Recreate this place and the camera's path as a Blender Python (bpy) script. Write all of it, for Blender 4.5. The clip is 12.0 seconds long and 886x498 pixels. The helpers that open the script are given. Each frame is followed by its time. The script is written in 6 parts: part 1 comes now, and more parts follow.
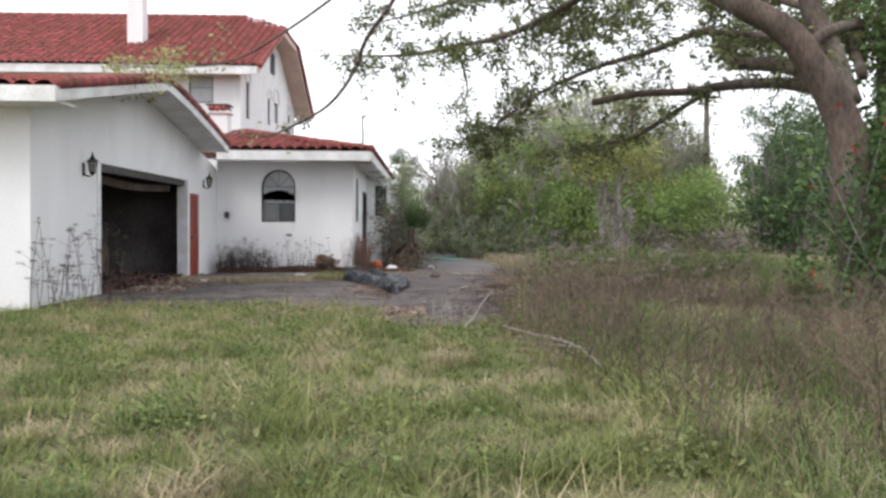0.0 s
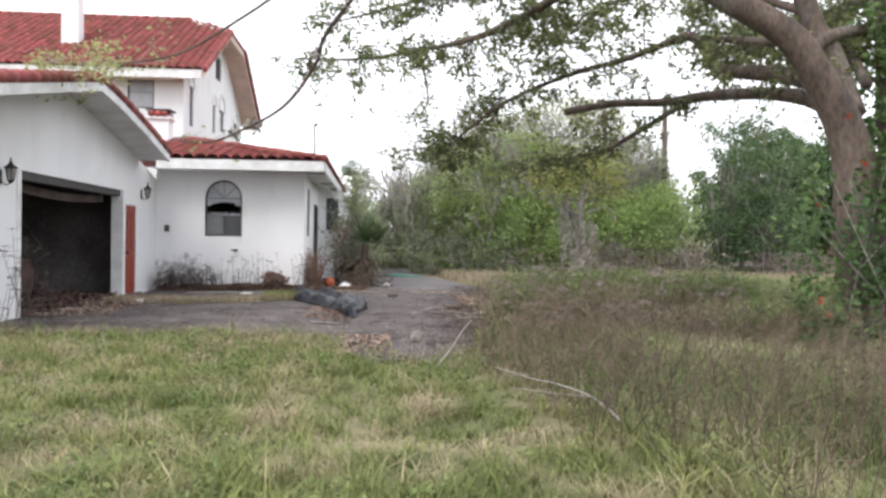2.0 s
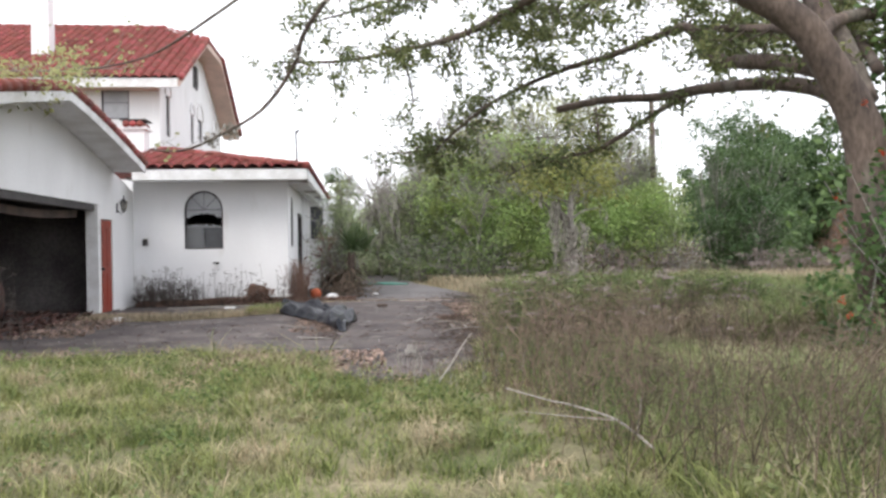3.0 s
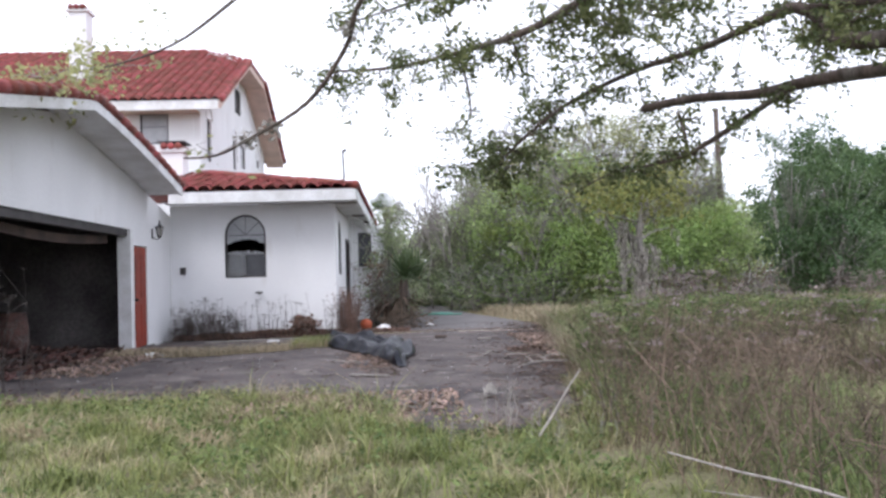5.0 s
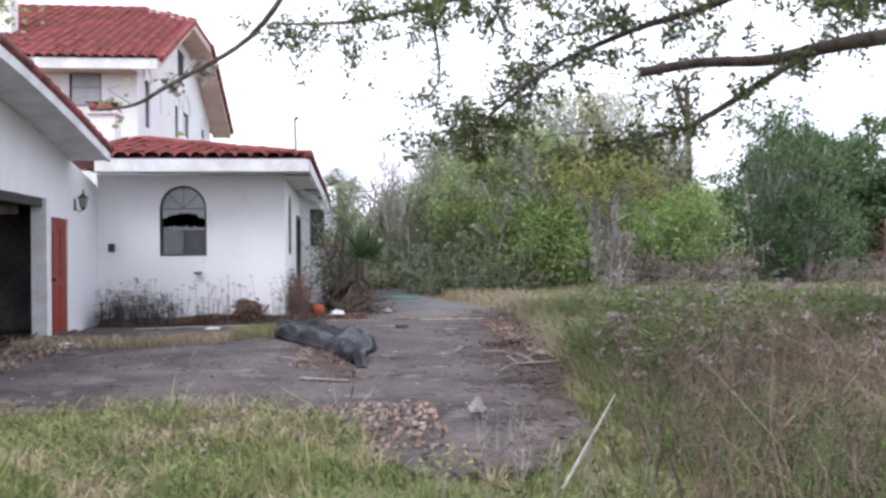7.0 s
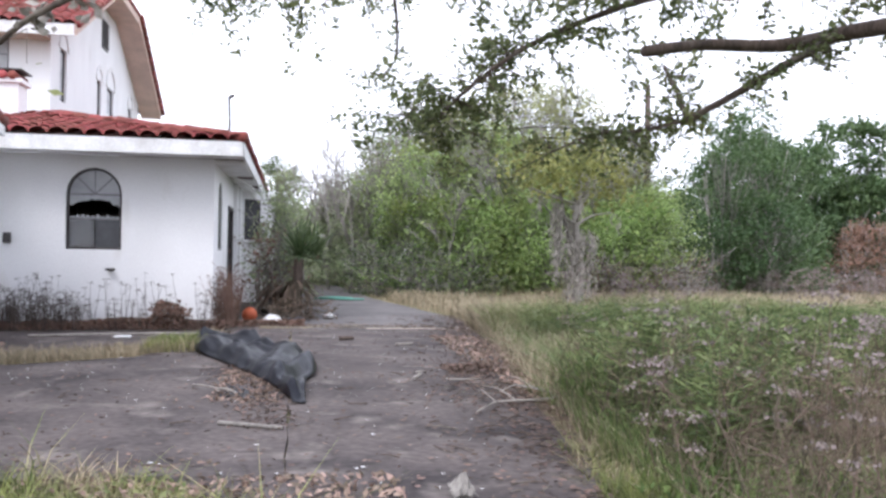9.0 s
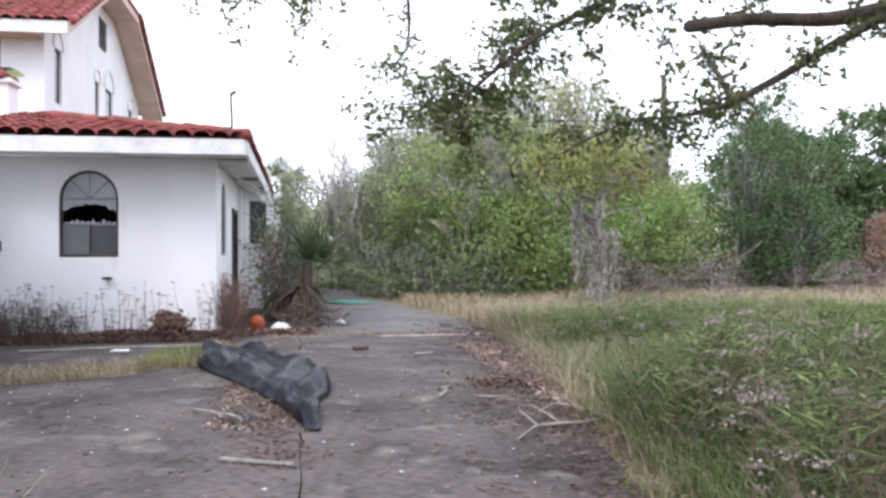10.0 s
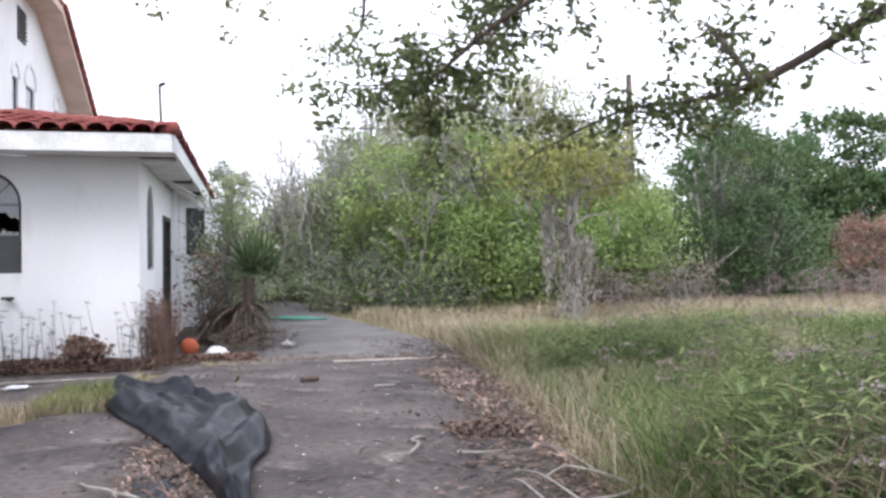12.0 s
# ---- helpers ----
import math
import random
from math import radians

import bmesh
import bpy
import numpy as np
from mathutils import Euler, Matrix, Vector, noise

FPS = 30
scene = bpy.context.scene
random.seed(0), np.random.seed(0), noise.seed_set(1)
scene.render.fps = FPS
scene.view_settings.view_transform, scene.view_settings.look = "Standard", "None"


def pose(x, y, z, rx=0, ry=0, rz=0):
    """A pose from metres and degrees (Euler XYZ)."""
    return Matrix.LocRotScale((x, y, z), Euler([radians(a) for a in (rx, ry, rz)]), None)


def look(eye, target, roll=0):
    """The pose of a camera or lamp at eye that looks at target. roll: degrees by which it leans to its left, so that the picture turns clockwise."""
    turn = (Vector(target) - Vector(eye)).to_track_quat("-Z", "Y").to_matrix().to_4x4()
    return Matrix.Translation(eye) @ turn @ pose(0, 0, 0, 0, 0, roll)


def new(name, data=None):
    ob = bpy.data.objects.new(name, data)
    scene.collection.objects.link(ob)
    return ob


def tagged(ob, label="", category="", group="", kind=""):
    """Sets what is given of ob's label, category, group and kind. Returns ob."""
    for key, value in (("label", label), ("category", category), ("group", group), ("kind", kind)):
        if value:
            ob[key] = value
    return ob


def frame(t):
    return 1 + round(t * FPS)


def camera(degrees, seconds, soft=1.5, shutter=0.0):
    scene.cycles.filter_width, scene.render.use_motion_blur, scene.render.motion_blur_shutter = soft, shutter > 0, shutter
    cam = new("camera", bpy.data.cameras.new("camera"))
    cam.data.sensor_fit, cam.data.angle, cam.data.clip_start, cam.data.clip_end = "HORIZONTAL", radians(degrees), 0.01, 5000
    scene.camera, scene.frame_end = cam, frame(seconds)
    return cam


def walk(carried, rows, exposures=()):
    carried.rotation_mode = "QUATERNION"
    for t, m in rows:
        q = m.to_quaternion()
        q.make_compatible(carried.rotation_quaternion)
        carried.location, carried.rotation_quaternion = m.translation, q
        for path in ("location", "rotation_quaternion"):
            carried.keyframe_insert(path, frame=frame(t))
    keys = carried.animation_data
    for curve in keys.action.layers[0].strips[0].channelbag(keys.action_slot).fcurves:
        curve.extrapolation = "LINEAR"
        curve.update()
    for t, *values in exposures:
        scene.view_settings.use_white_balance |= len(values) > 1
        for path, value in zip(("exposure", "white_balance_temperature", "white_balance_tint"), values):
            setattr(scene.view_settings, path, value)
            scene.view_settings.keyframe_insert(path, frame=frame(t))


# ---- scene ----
cam = camera(55.5, 12.0, soft=2.8)
PATH = [
    (0, (1.326, 1.148, 1.221), (1.362, 3.147, 1.171), 0.4),
    (0.5, (1.244, 1.492, 1.238), (1.355, 3.488, 1.179), -0.7),
    (1, (1.252, 1.812, 1.262), (1.416, 3.804, 1.208), -2.1),
    (1.5, (1.233, 2.108, 1.304), (1.39, 4.101, 1.267), 0.5),
    (2, (1.077, 2.455, 1.296), (1.239, 4.449, 1.278), 0.8),
    (2.5, (1.034, 2.743, 1.272), (1.282, 4.725, 1.172), -1.2),
    (3, (1.028, 3.14, 1.321), (1.225, 5.13, 1.315), -0.9),
    (3.2, (1.017, 3.341, 1.308), (1.147, 5.337, 1.322), -0.8),
    (4.8, (0.862, 4.867, 1.155), (0.984, 6.863, 1.171), -0.3),
    (5, (0.783, 5.007, 1.176), (0.88, 7.004, 1.248), -1.7),
    (5.5, (0.696, 5.355, 1.197), (0.703, 7.355, 1.222), -1.9),
    (6, (0.671, 5.791, 1.209), (0.694, 7.789, 1.12), 0.6),
    (6.5, (0.622, 6.309, 1.22), (0.738, 8.305, 1.178), -0.2),
    (7, (0.66, 6.796, 1.241), (0.871, 8.785, 1.263), -0.7),
    (7.2, (0.687, 6.963, 1.253), (0.961, 8.944, 1.229), -0.1),
    (8.8, (0.664, 8.526, 1.39), (0.957, 10.504, 1.331), 0.2),
    (9, (0.646, 8.744, 1.386), (1.0, 10.713, 1.395), 0.9),
    (9.5, (0.603, 9.237, 1.376), (0.965, 11.204, 1.375), -0.9),
    (10, (0.627, 9.718, 1.417), (0.965, 11.689, 1.424), -0.2),
    (10.5, (0.599, 10.172, 1.422), (0.909, 12.147, 1.455), -0.7),
    (11, (0.672, 10.625, 1.422), (1.071, 12.585, 1.413), -3.0),
    (11.5, (0.785, 11.043, 1.474), (1.242, 12.99, 1.447), -0.8),
    (12, (0.789, 11.521, 1.478), (1.24, 13.469, 1.502), -0.7),
]
walk(cam, [(t, look(eye, target, roll)) for t, eye, target, roll in PATH],
     [(0, 0.66, 6500, 10), (0.5, 0.73, 6500, 10), (1, 0.88, 6500, 10), (1.5, 0.90, 6500, 10), (3, 0.93, 6500, 10), (5, 0.80, 6050, 14), (6, 0.74, 6050, 14), (7, 0.87, 6000, 15), (9, 1.03, 6050, 14), (12, 1.1, 6100, 13)])

# ---- world, sun, exposure ----
SUN_EL, SUN_AZ = 48.0, 215.0
world = bpy.data.worlds.new("overcast_sky")
scene.world = world
world.use_nodes = True
wn, wl = world.node_tree.nodes, world.node_tree.links
wn.clear()
sky = wn.new("ShaderNodeTexSky")
sky.sky_type = "NISHITA"
sky.sun_disc = False
sky.sun_elevation, sky.sun_rotation = radians(SUN_EL), radians(SUN_AZ)
sky.dust_density = 4.0
clouds = wn.new("ShaderNodeMixRGB")
clouds.inputs[0].default_value = 0.9
clouds.inputs[2].default_value = (9.6, 9.75, 10.3, 1)
wl.new(sky.outputs[0], clouds.inputs[1])
sky_bg = wn.new("ShaderNodeBackground")
sky_bg.inputs[1].default_value = 0.115
wl.new(clouds.outputs[0], sky_bg.inputs[0])
sky_out = wn.new("ShaderNodeOutputWorld")
wl.new(sky_bg.outputs[0], sky_out.inputs[0])

sun = new("sun", bpy.data.lights.new("sun", "SUN"))
sun.data.energy, sun.data.angle, sun.data.color = 1.0, radians(25), (1.0, 0.97, 0.92)
sun.matrix_world = pose(0, 0, 40, 90 - SUN_EL, 0, 180 - SUN_AZ)


# ---- materials ----
def mat(name, c1, c2, scale=2.0, fine=40.0, rough=0.85, bump=0.3, metal=0.0, island=0.0, each=0.0, leaf=0.0,
        stretch=(1, 1, 1), grain=0.25, c3=None, c3_scale=0.6, c3_at=0.55, spec=0.3):
    """A surface mottled at two scales. island, each: how far loose pieces differ; leaf: light let through; c3: large patches."""
    m = bpy.data.materials.new(name)
    m.use_nodes = True
    n, l = m.node_tree.nodes, m.node_tree.links
    bsdf, out = n["Principled BSDF"], n["Material Output"]
    coord, mapping = n.new("ShaderNodeTexCoord"), n.new("ShaderNodeMapping")
    mapping.inputs["Scale"].default_value = stretch
    l.new(coord.outputs["Object"], mapping.inputs[0])

    def noise_node(s, detail):
        t = n.new("ShaderNodeTexNoise")
        t.inputs["Scale"].default_value, t.inputs["Detail"].default_value = s, detail
        l.new(mapping.outputs[0], t.inputs["Vector"])
        return t

    big, small = noise_node(scale, 4), noise_node(fine, 3)
    ramp = n.new("ShaderNodeValToRGB")
    ramp.color_ramp.elements[0].position, ramp.color_ramp.elements[1].position = 0.35, 0.66
    ramp.color_ramp.elements[0].color, ramp.color_ramp.elements[1].color = (*c1, 1), (*c2, 1)
    l.new(big.outputs[0], ramp.inputs[0])
    colour = ramp.outputs[0]
    if c3:
        patch, pr = noise_node(c3_scale, 3), n.new("ShaderNodeValToRGB")
        pr.color_ramp.elements[0].position, pr.color_ramp.elements[1].position = c3_at - 0.06, c3_at + 0.08
        l.new(patch.outputs[0], pr.inputs[0])
        mix = n.new("ShaderNodeMixRGB")
        mix.inputs[2].default_value = (*c3, 1)
        l.new(pr.outputs[0], mix.inputs[0]), l.new(colour, mix.inputs[1])
        colour = mix.outputs[0]
    hsv, val = n.new("ShaderNodeHueSaturation"), n.new("ShaderNodeMapRange")
    val.inputs["From Min"].default_value, val.inputs["From Max"].default_value = 0.3, 0.7
    val.inputs["To Min"].default_value, val.inputs["To Max"].default_value = 1 - grain, 1 + grain
    l.new(small.outputs[0], val.inputs["Value"])
    value = val.outputs[0]
    for amount, node, socket in ((island, "ShaderNodeNewGeometry", "Random Per Island"), (each, "ShaderNodeObjectInfo", "Random")):
        if amount:
            src, rng, mul = n.new(node), n.new("ShaderNodeMapRange"), n.new("ShaderNodeMath")
            rng.inputs["To Min"].default_value, rng.inputs["To Max"].default_value = 1 - amount, 1 + amount
            mul.operation = "MULTIPLY"
            l.new(src.outputs[socket], rng.inputs["Value"])
            l.new(value, mul.inputs[0]), l.new(rng.outputs[0], mul.inputs[1])
            value = mul.outputs[0]
            hue = n.new("ShaderNodeMapRange")
            hue.inputs["To Min"].default_value, hue.inputs["To Max"].default_value = 0.5 + 0.035 * amount, 0.5 - 0.035 * amount
            l.new(src.outputs[socket], hue.inputs["Value"]), l.new(hue.outputs[0], hsv.inputs["Hue"])
    l.new(value, hsv.inputs["Value"]), l.new(colour, hsv.inputs["Color"])
    l.new(hsv.outputs[0], bsdf.inputs["Base Color"])
    bsdf.inputs["Roughness"].default_value, bsdf.inputs["Metallic"].default_value = rough, metal
    bsdf.inputs["Specular IOR Level"].default_value = spec
    if bump:
        b = n.new("ShaderNodeBump")
        b.inputs["Strength"].default_value, b.inputs["Distance"].default_value = bump, 0.01
        l.new(small.outputs[0], b.inputs["Height"]), l.new(b.outputs[0], bsdf.inputs["Normal"])
    if leaf:
        tr, mx = n.new("ShaderNodeBsdfTranslucent"), n.new("ShaderNodeMixShader")
        mx.inputs[0].default_value = leaf
        l.new(hsv.outputs[0], tr.inputs[0])
        l.new(bsdf.outputs[0], mx.inputs[1]), l.new(tr.outputs[0], mx.inputs[2]), l.new(mx.outputs[0], out.inputs[0])
    return m


def glass_mat(name, tint, rough):
    m = bpy.data.materials.new(name)
    m.use_nodes = True
    b = m.node_tree.nodes["Principled BSDF"]
    b.inputs["Base Color"].default_value, b.inputs["Roughness"].default_value = (*tint, 1), rough
    b.inputs["Transmission Weight"].default_value, b.inputs["IOR"].default_value = 0.9, 1.45
    return m


M_STUCCO = mat("white_stucco", (0.79, 0.79, 0.80), (0.74, 0.74, 0.75), 1.3, 60, 0.9, 0.35, grain=0.06, stretch=(1, 1, 0.4),
               c3=(0.66, 0.65, 0.64), c3_scale=1.6, c3_at=0.70)
M_TRIM = mat("white_trim_paint", (0.78, 0.78, 0.79), (0.62, 0.61, 0.60), 2.5, 30, 0.7, 0.15, grain=0.1)
M_SOFFIT = mat("beige_soffit", (0.66, 0.50, 0.43), (0.55, 0.42, 0.36), 2.0, 25, 0.8, 0.15, grain=0.12)
M_TILE = mat("red_clay_tile", (0.29, 0.078, 0.066), (0.175, 0.055, 0.05), 3.0, 30, 0.75, 0.3, each=0.28, grain=0.25)
M_TILES = mat("red_clay_tile_field", (0.29, 0.078, 0.066), (0.175, 0.055, 0.05), 3.0, 30, 0.75, 0.3, island=0.28, grain=0.25)
M_UNDER = mat("roof_underlay", (0.14, 0.05, 0.045), (0.08, 0.04, 0.035), 2, 20, 0.9, 0.2)
M_FRAME = mat("dark_bronze_frame", (0.07, 0.065, 0.065), (0.045, 0.04, 0.04), 4, 40, 0.5, 0.05, metal=0.3)
M_MUNTIN = mat("grey_muntin", (0.25, 0.25, 0.26), (0.18, 0.18, 0.19), 4, 40, 0.6, 0.05)
M_IRON = mat("black_iron", (0.02, 0.02, 0.021), (0.035, 0.033, 0.032), 6, 60, 0.5, 0.1, metal=0.6)
M_GLASS = glass_mat("dusty_glass", (0.72, 0.74, 0.76), 0.25)
M_LAMPGLASS = glass_mat("lamp_glass", (0.30, 0.28, 0.25), 0.3)
M_PALE_PANE = mat("blind_behind_pane", (0.42, 0.43, 0.45), (0.30, 0.31, 0.33), 1.5, 12, 0.3, 0.0, grain=0.08, spec=0.6)
M_DULL_PANE = mat("dull_dark_pane", (0.085, 0.088, 0.095), (0.05, 0.052, 0.058), 1.5, 12, 0.25, 0.0, grain=0.1, spec=0.5)
M_REDDOOR = mat("faded_red_door_paint", (0.30, 0.055, 0.035), (0.20, 0.045, 0.03), 1.5, 20, 0.6, 0.15, stretch=(1, 1, 0.2))
# plaster of the interiors: the gloom indoors is put into its dark colour
M_INNER = mat("indoor_gloom_plaster", (0.20, 0.185, 0.18), (0.075, 0.068, 0.068), 0.8, 15, 0.95, 0.2)
M_RUBBLE = mat("rubble", (0.13, 0.07, 0.058), (0.05, 0.033, 0.03), 3, 20, 0.95, 0.5, island=0.4)
M_WOOD = mat("weathered_wood", (0.10, 0.07, 0.055), (0.05, 0.037, 0.032), 2, 30, 0.85, 0.3, island=0.25)
M_SLAB = mat("stained_dark_concrete", (0.118, 0.098, 0.094), (0.040, 0.033, 0.034), 0.9, 14, 0.85, 0.7, grain=0.3,
             c3=(0.165, 0.142, 0.132), c3_scale=1.7, c3_at=0.62)
M_SLAB2 = mat("paler_concrete", (0.16, 0.148, 0.147), (0.095, 0.088, 0.09), 0.9, 22, 0.85, 0.5, grain=0.2)
M_SOIL = mat("soil_and_thatch", (0.12, 0.12, 0.06), (0.19, 0.165, 0.10), 1.1, 25, 1.0, 0.8, grain=0.4,
             c3=(0.24, 0.20, 0.13), c3_scale=0.35, c3_at=0.58)
M_DIRT = mat("dark_damp_soil", (0.055, 0.045, 0.04), (0.10, 0.08, 0.068), 1.5, 25, 1.0, 0.8, grain=0.35)
M_TARP = mat("black_plastic_sheet", (0.005, 0.0058, 0.0105), (0.0085, 0.0098, 0.016), 2.5, 60, 0.38, 0.12, grain=0.2, spec=0.2)
M_BALL = mat("orange_rubber", (0.42, 0.10, 0.04), (0.32, 0.075, 0.035), 4, 60, 0.7, 0.3, grain=0.1)
M_PAPER = mat("white_litter", (0.75, 0.75, 0.76), (0.6, 0.6, 0.6), 5, 40, 0.8, 0.1)
M_BARK = mat("oak_bark", (0.125, 0.095, 0.078), (0.06, 0.046, 0.04), 3, 22, 0.95, 0.9, stretch=(1, 1, 0.35), grain=0.35,
             c3=(0.15, 0.135, 0.115), c3_scale=1.2, c3_at=0.58)
M_TWIG = mat("grey_twig", (0.28, 0.262, 0.24), (0.18, 0.167, 0.153), 4, 30, 0.9, 0.3, island=0.25)
M_PALESTICK = mat("bleached_stick", (0.36, 0.33, 0.30), (0.22, 0.20, 0.18), 4, 30, 0.9, 0.3)
M_OAKLEAF = mat("oak_leaf", (0.11, 0.138, 0.06), (0.165, 0.18, 0.075), 0.8, 10, 0.6, 0, island=0.45, leaf=0.38)
M_YELLOWLEAF = mat("yellow_green_leaf", (0.38, 0.39, 0.18), (0.30, 0.33, 0.145), 0.8, 10, 0.6, 0, island=0.28, leaf=0.55, c3=(0.30, 0.29, 0.15), c3_scale=0.8, c3_at=0.58)
M_FRESH = mat("fresh_green_leaf", (0.28, 0.39, 0.14), (0.37, 0.455, 0.20), 0.5, 10, 0.6, 0, island=0.28, leaf=0.55, c3=(0.26, 0.30, 0.10), c3_scale=0.7, c3_at=0.58)
M_MIDLEAF = mat("mid_green_leaf", (0.27, 0.33, 0.175), (0.34, 0.375, 0.225), 0.5, 10, 0.6, 0, island=0.28, leaf=0.52, c3=(0.22, 0.23, 0.14), c3_scale=0.7, c3_at=0.55)
M_DARKLEAF = mat("dark_green_leaf", (0.06, 0.11, 0.045), (0.115, 0.17, 0.07), 0.5, 10, 0.6, 0, island=0.35, leaf=0.3)
M_VINE = mat("vine_leaf", (0.065, 0.125, 0.042), (0.12, 0.18, 0.065), 0.8, 10, 0.55, 0, island=0.4, leaf=0.42)
M_FLOWER = mat("orange_red_flower", (0.48, 0.10, 0.04), (0.38, 0.07, 0.035), 2, 20, 0.6, 0, island=0.2, leaf=0.3)
M_MOSS = mat("spanish_moss", (0.36, 0.335, 0.30), (0.25, 0.235, 0.21), 2, 20, 0.95, 0, island=0.25, leaf=0.2)
M_BROWNLEAF = mat("dead_brown_leaf", (0.23, 0.145, 0.11), (0.13, 0.085, 0.068), 1, 15, 0.8, 0, island=0.4, leaf=0.2)
M_LITTER = mat("leaf_litter", (0.17, 0.12, 0.095), (0.085, 0.06, 0.05), 1, 15, 0.85, 0, island=0.5)
M_LAWN = mat("lawn_blades", (0.13, 0.17, 0.052), (0.225, 0.245, 0.09), 0.9, 14, 0.7, 0, island=0.5, leaf=0.3, grain=0.25,
             c3=(0.40, 0.335, 0.22), c3_scale=1.6, c3_at=0.565)
M_TALLGRASS = mat("tall_green_grass", (0.12, 0.175, 0.055), (0.20, 0.235, 0.10), 0.5, 10, 0.7, 0, island=0.5, leaf=0.35, grain=0.2, c3=(0.27, 0.25, 0.14), c3_scale=0.5, c3_at=0.6)
M_STRAW = mat("straw_grass", (0.41, 0.345, 0.24), (0.30, 0.255, 0.175), 0.6, 10, 0.8, 0, island=0.35, leaf=0.3, grain=0.2)
M_DEADWEED = mat("dead_weed_stalk", (0.18, 0.137, 0.10), (0.10, 0.077, 0.058), 0.8, 10, 0.85, 0, island=0.55, leaf=0.15)
M_WALLWEED = mat("dry_wall_weed", (0.095, 0.08, 0.07), (0.06, 0.05, 0.046), 1, 10, 0.85, 0, island=0.35)
M_PLUME = mat("dusty_pink_seedhead", (0.32, 0.265, 0.25), (0.24, 0.20, 0.195), 1, 20, 0.9, 0, island=0.3, leaf=0.3)
M_PALM = mat("palm_frond", (0.07, 0.105, 0.045), (0.10, 0.13, 0.06), 1, 10, 0.6, 0, island=0.3, leaf=0.25)
M_HERB = mat("narrow_herb_leaf", (0.14, 0.195, 0.075), (0.225, 0.26, 0.12), 0.7, 10, 0.65, 0, island=0.5, leaf=0.4)
M_OLIVE = mat("olive_leaf", (0.22, 0.24, 0.075), (0.29, 0.29, 0.11), 0.8, 10, 0.6, 0, island=0.4, leaf=0.4)
M_RUST = mat("rusty_twig_shrub", (0.36, 0.225, 0.165), (0.25, 0.155, 0.115), 1, 15, 0.85, 0, island=0.35, leaf=0.25)
M_TAN = mat("tan_dead_leaf", (0.34, 0.25, 0.20), (0.20, 0.145, 0.115), 1, 15, 0.85, 0, island=0.5, leaf=0.1)
M_TEAL = mat("faded_green_plastic", (0.12, 0.30, 0.24), (0.08, 0.22, 0.18), 3, 30, 0.6, 0.1)
M_SAND = mat("pale_rubble", (0.5, 0.44, 0.38), (0.36, 0.31, 0.27), 2, 15, 0.95, 0.5, island=0.3)


# ---- mesh building ----
class Acc:
    """Gathers pieces of one mesh, in world metres."""

    def __init__(self):
        self.v, self.f, self.count = [], [], 0

    def add(self, verts, faces):
        self.v.append(np.asarray(verts, float).reshape(-1, 3))
        self.f.extend([tuple(i + self.count for i in face) for face in faces])
        self.count += len(self.v[-1])
        return self

    def box(self, x0, x1, y0, y1, z0, z1):
        return self.add([(x, y, z) for x in (x0, x1) for y in (y0, y1) for z in (z0, z1)],
                        [(0, 1, 3, 2), (4, 6, 7, 5), (0, 4, 5, 1), (2, 3, 7, 6), (0, 2, 6, 4), (1, 5, 7, 3)])

    def prism(self, poly, place, d0, d1):
        """A flat outline of (u, v), made solid from depth d0 to d1; place(u, v, d) gives the point."""
        k = len(poly)
        pts = [place(u, v, d) for d in (d0, d1) for u, v in poly]
        return self.add(pts, [tuple(range(k))[::-1], tuple(range(k, 2 * k))] + [(i, (i + 1) % k, k + (i + 1) % k, k + i) for i in range(k)])

    def beam(self, a, b, w, h):
        """A board from a to b, w wide and h high."""
        a, b = Vector(a), Vector(b)
        d = (b - a).normalized()
        side = d.cross(Vector((0, 0, 1)))
        side = side.normalized() if side.length > 0.01 else Vector((1, 0, 0))
        up = side.cross(d)
        pts = [p + side * (sx * w / 2) + up * (sz * h / 2) for p in (a, b) for sx, sz in ((-1, -1), (1, -1), (1, 1), (-1, 1))]
        return self.add(pts, [(0, 1, 2, 3)[::-1], (4, 5, 6, 7), (0, 1, 5, 4), (1, 2, 6, 5), (2, 3, 7, 6), (3, 0, 4, 7)])

    def tube(self, pts, radii, sides=8, rough=0.0):
        pts = [Vector(p) for p in pts]
        rings, last = [], Vector((0.31, 0.17, 0.93))
        for i, p in enumerate(pts):
            d = (pts[min(i + 1, len(pts) - 1)] - pts[max(i - 1, 0)]).normalized()
            s = d.cross(last)
            s = s.normalized() if s.length > 1e-3 else d.orthogonal().normalized()
            u = s.cross(d)
            last = u
            for k in range(sides):
                a = 2 * math.pi * k / sides
                r = radii[i] * (1 + rough * (noise.noise(p * 2.1 + Vector((3 * math.cos(a), 3 * math.sin(a), 0)))))
                rings.append(p + (s * math.cos(a) + u * math.sin(a)) * r)
        faces = [(i * sides + k, i * sides + (k + 1) % sides, (i + 1) * sides + (k + 1) % sides, (i + 1) * sides + k)
                 for i in range(len(pts) - 1) for k in range(sides)]
        faces += [tuple(range(sides))[::-1], tuple(range((len(pts) - 1) * sides, len(pts) * sides))]
        return self.add(rings, faces)

    def quads(self, corners):
        """corners: an array n x 4 x 3 of loose four-cornered leaves."""
        n = len(corners)
        idx = np.arange(n * 4).reshape(n, 4)
        return self.add(corners, [tuple(r) for r in idx.tolist()])


ORG = {}


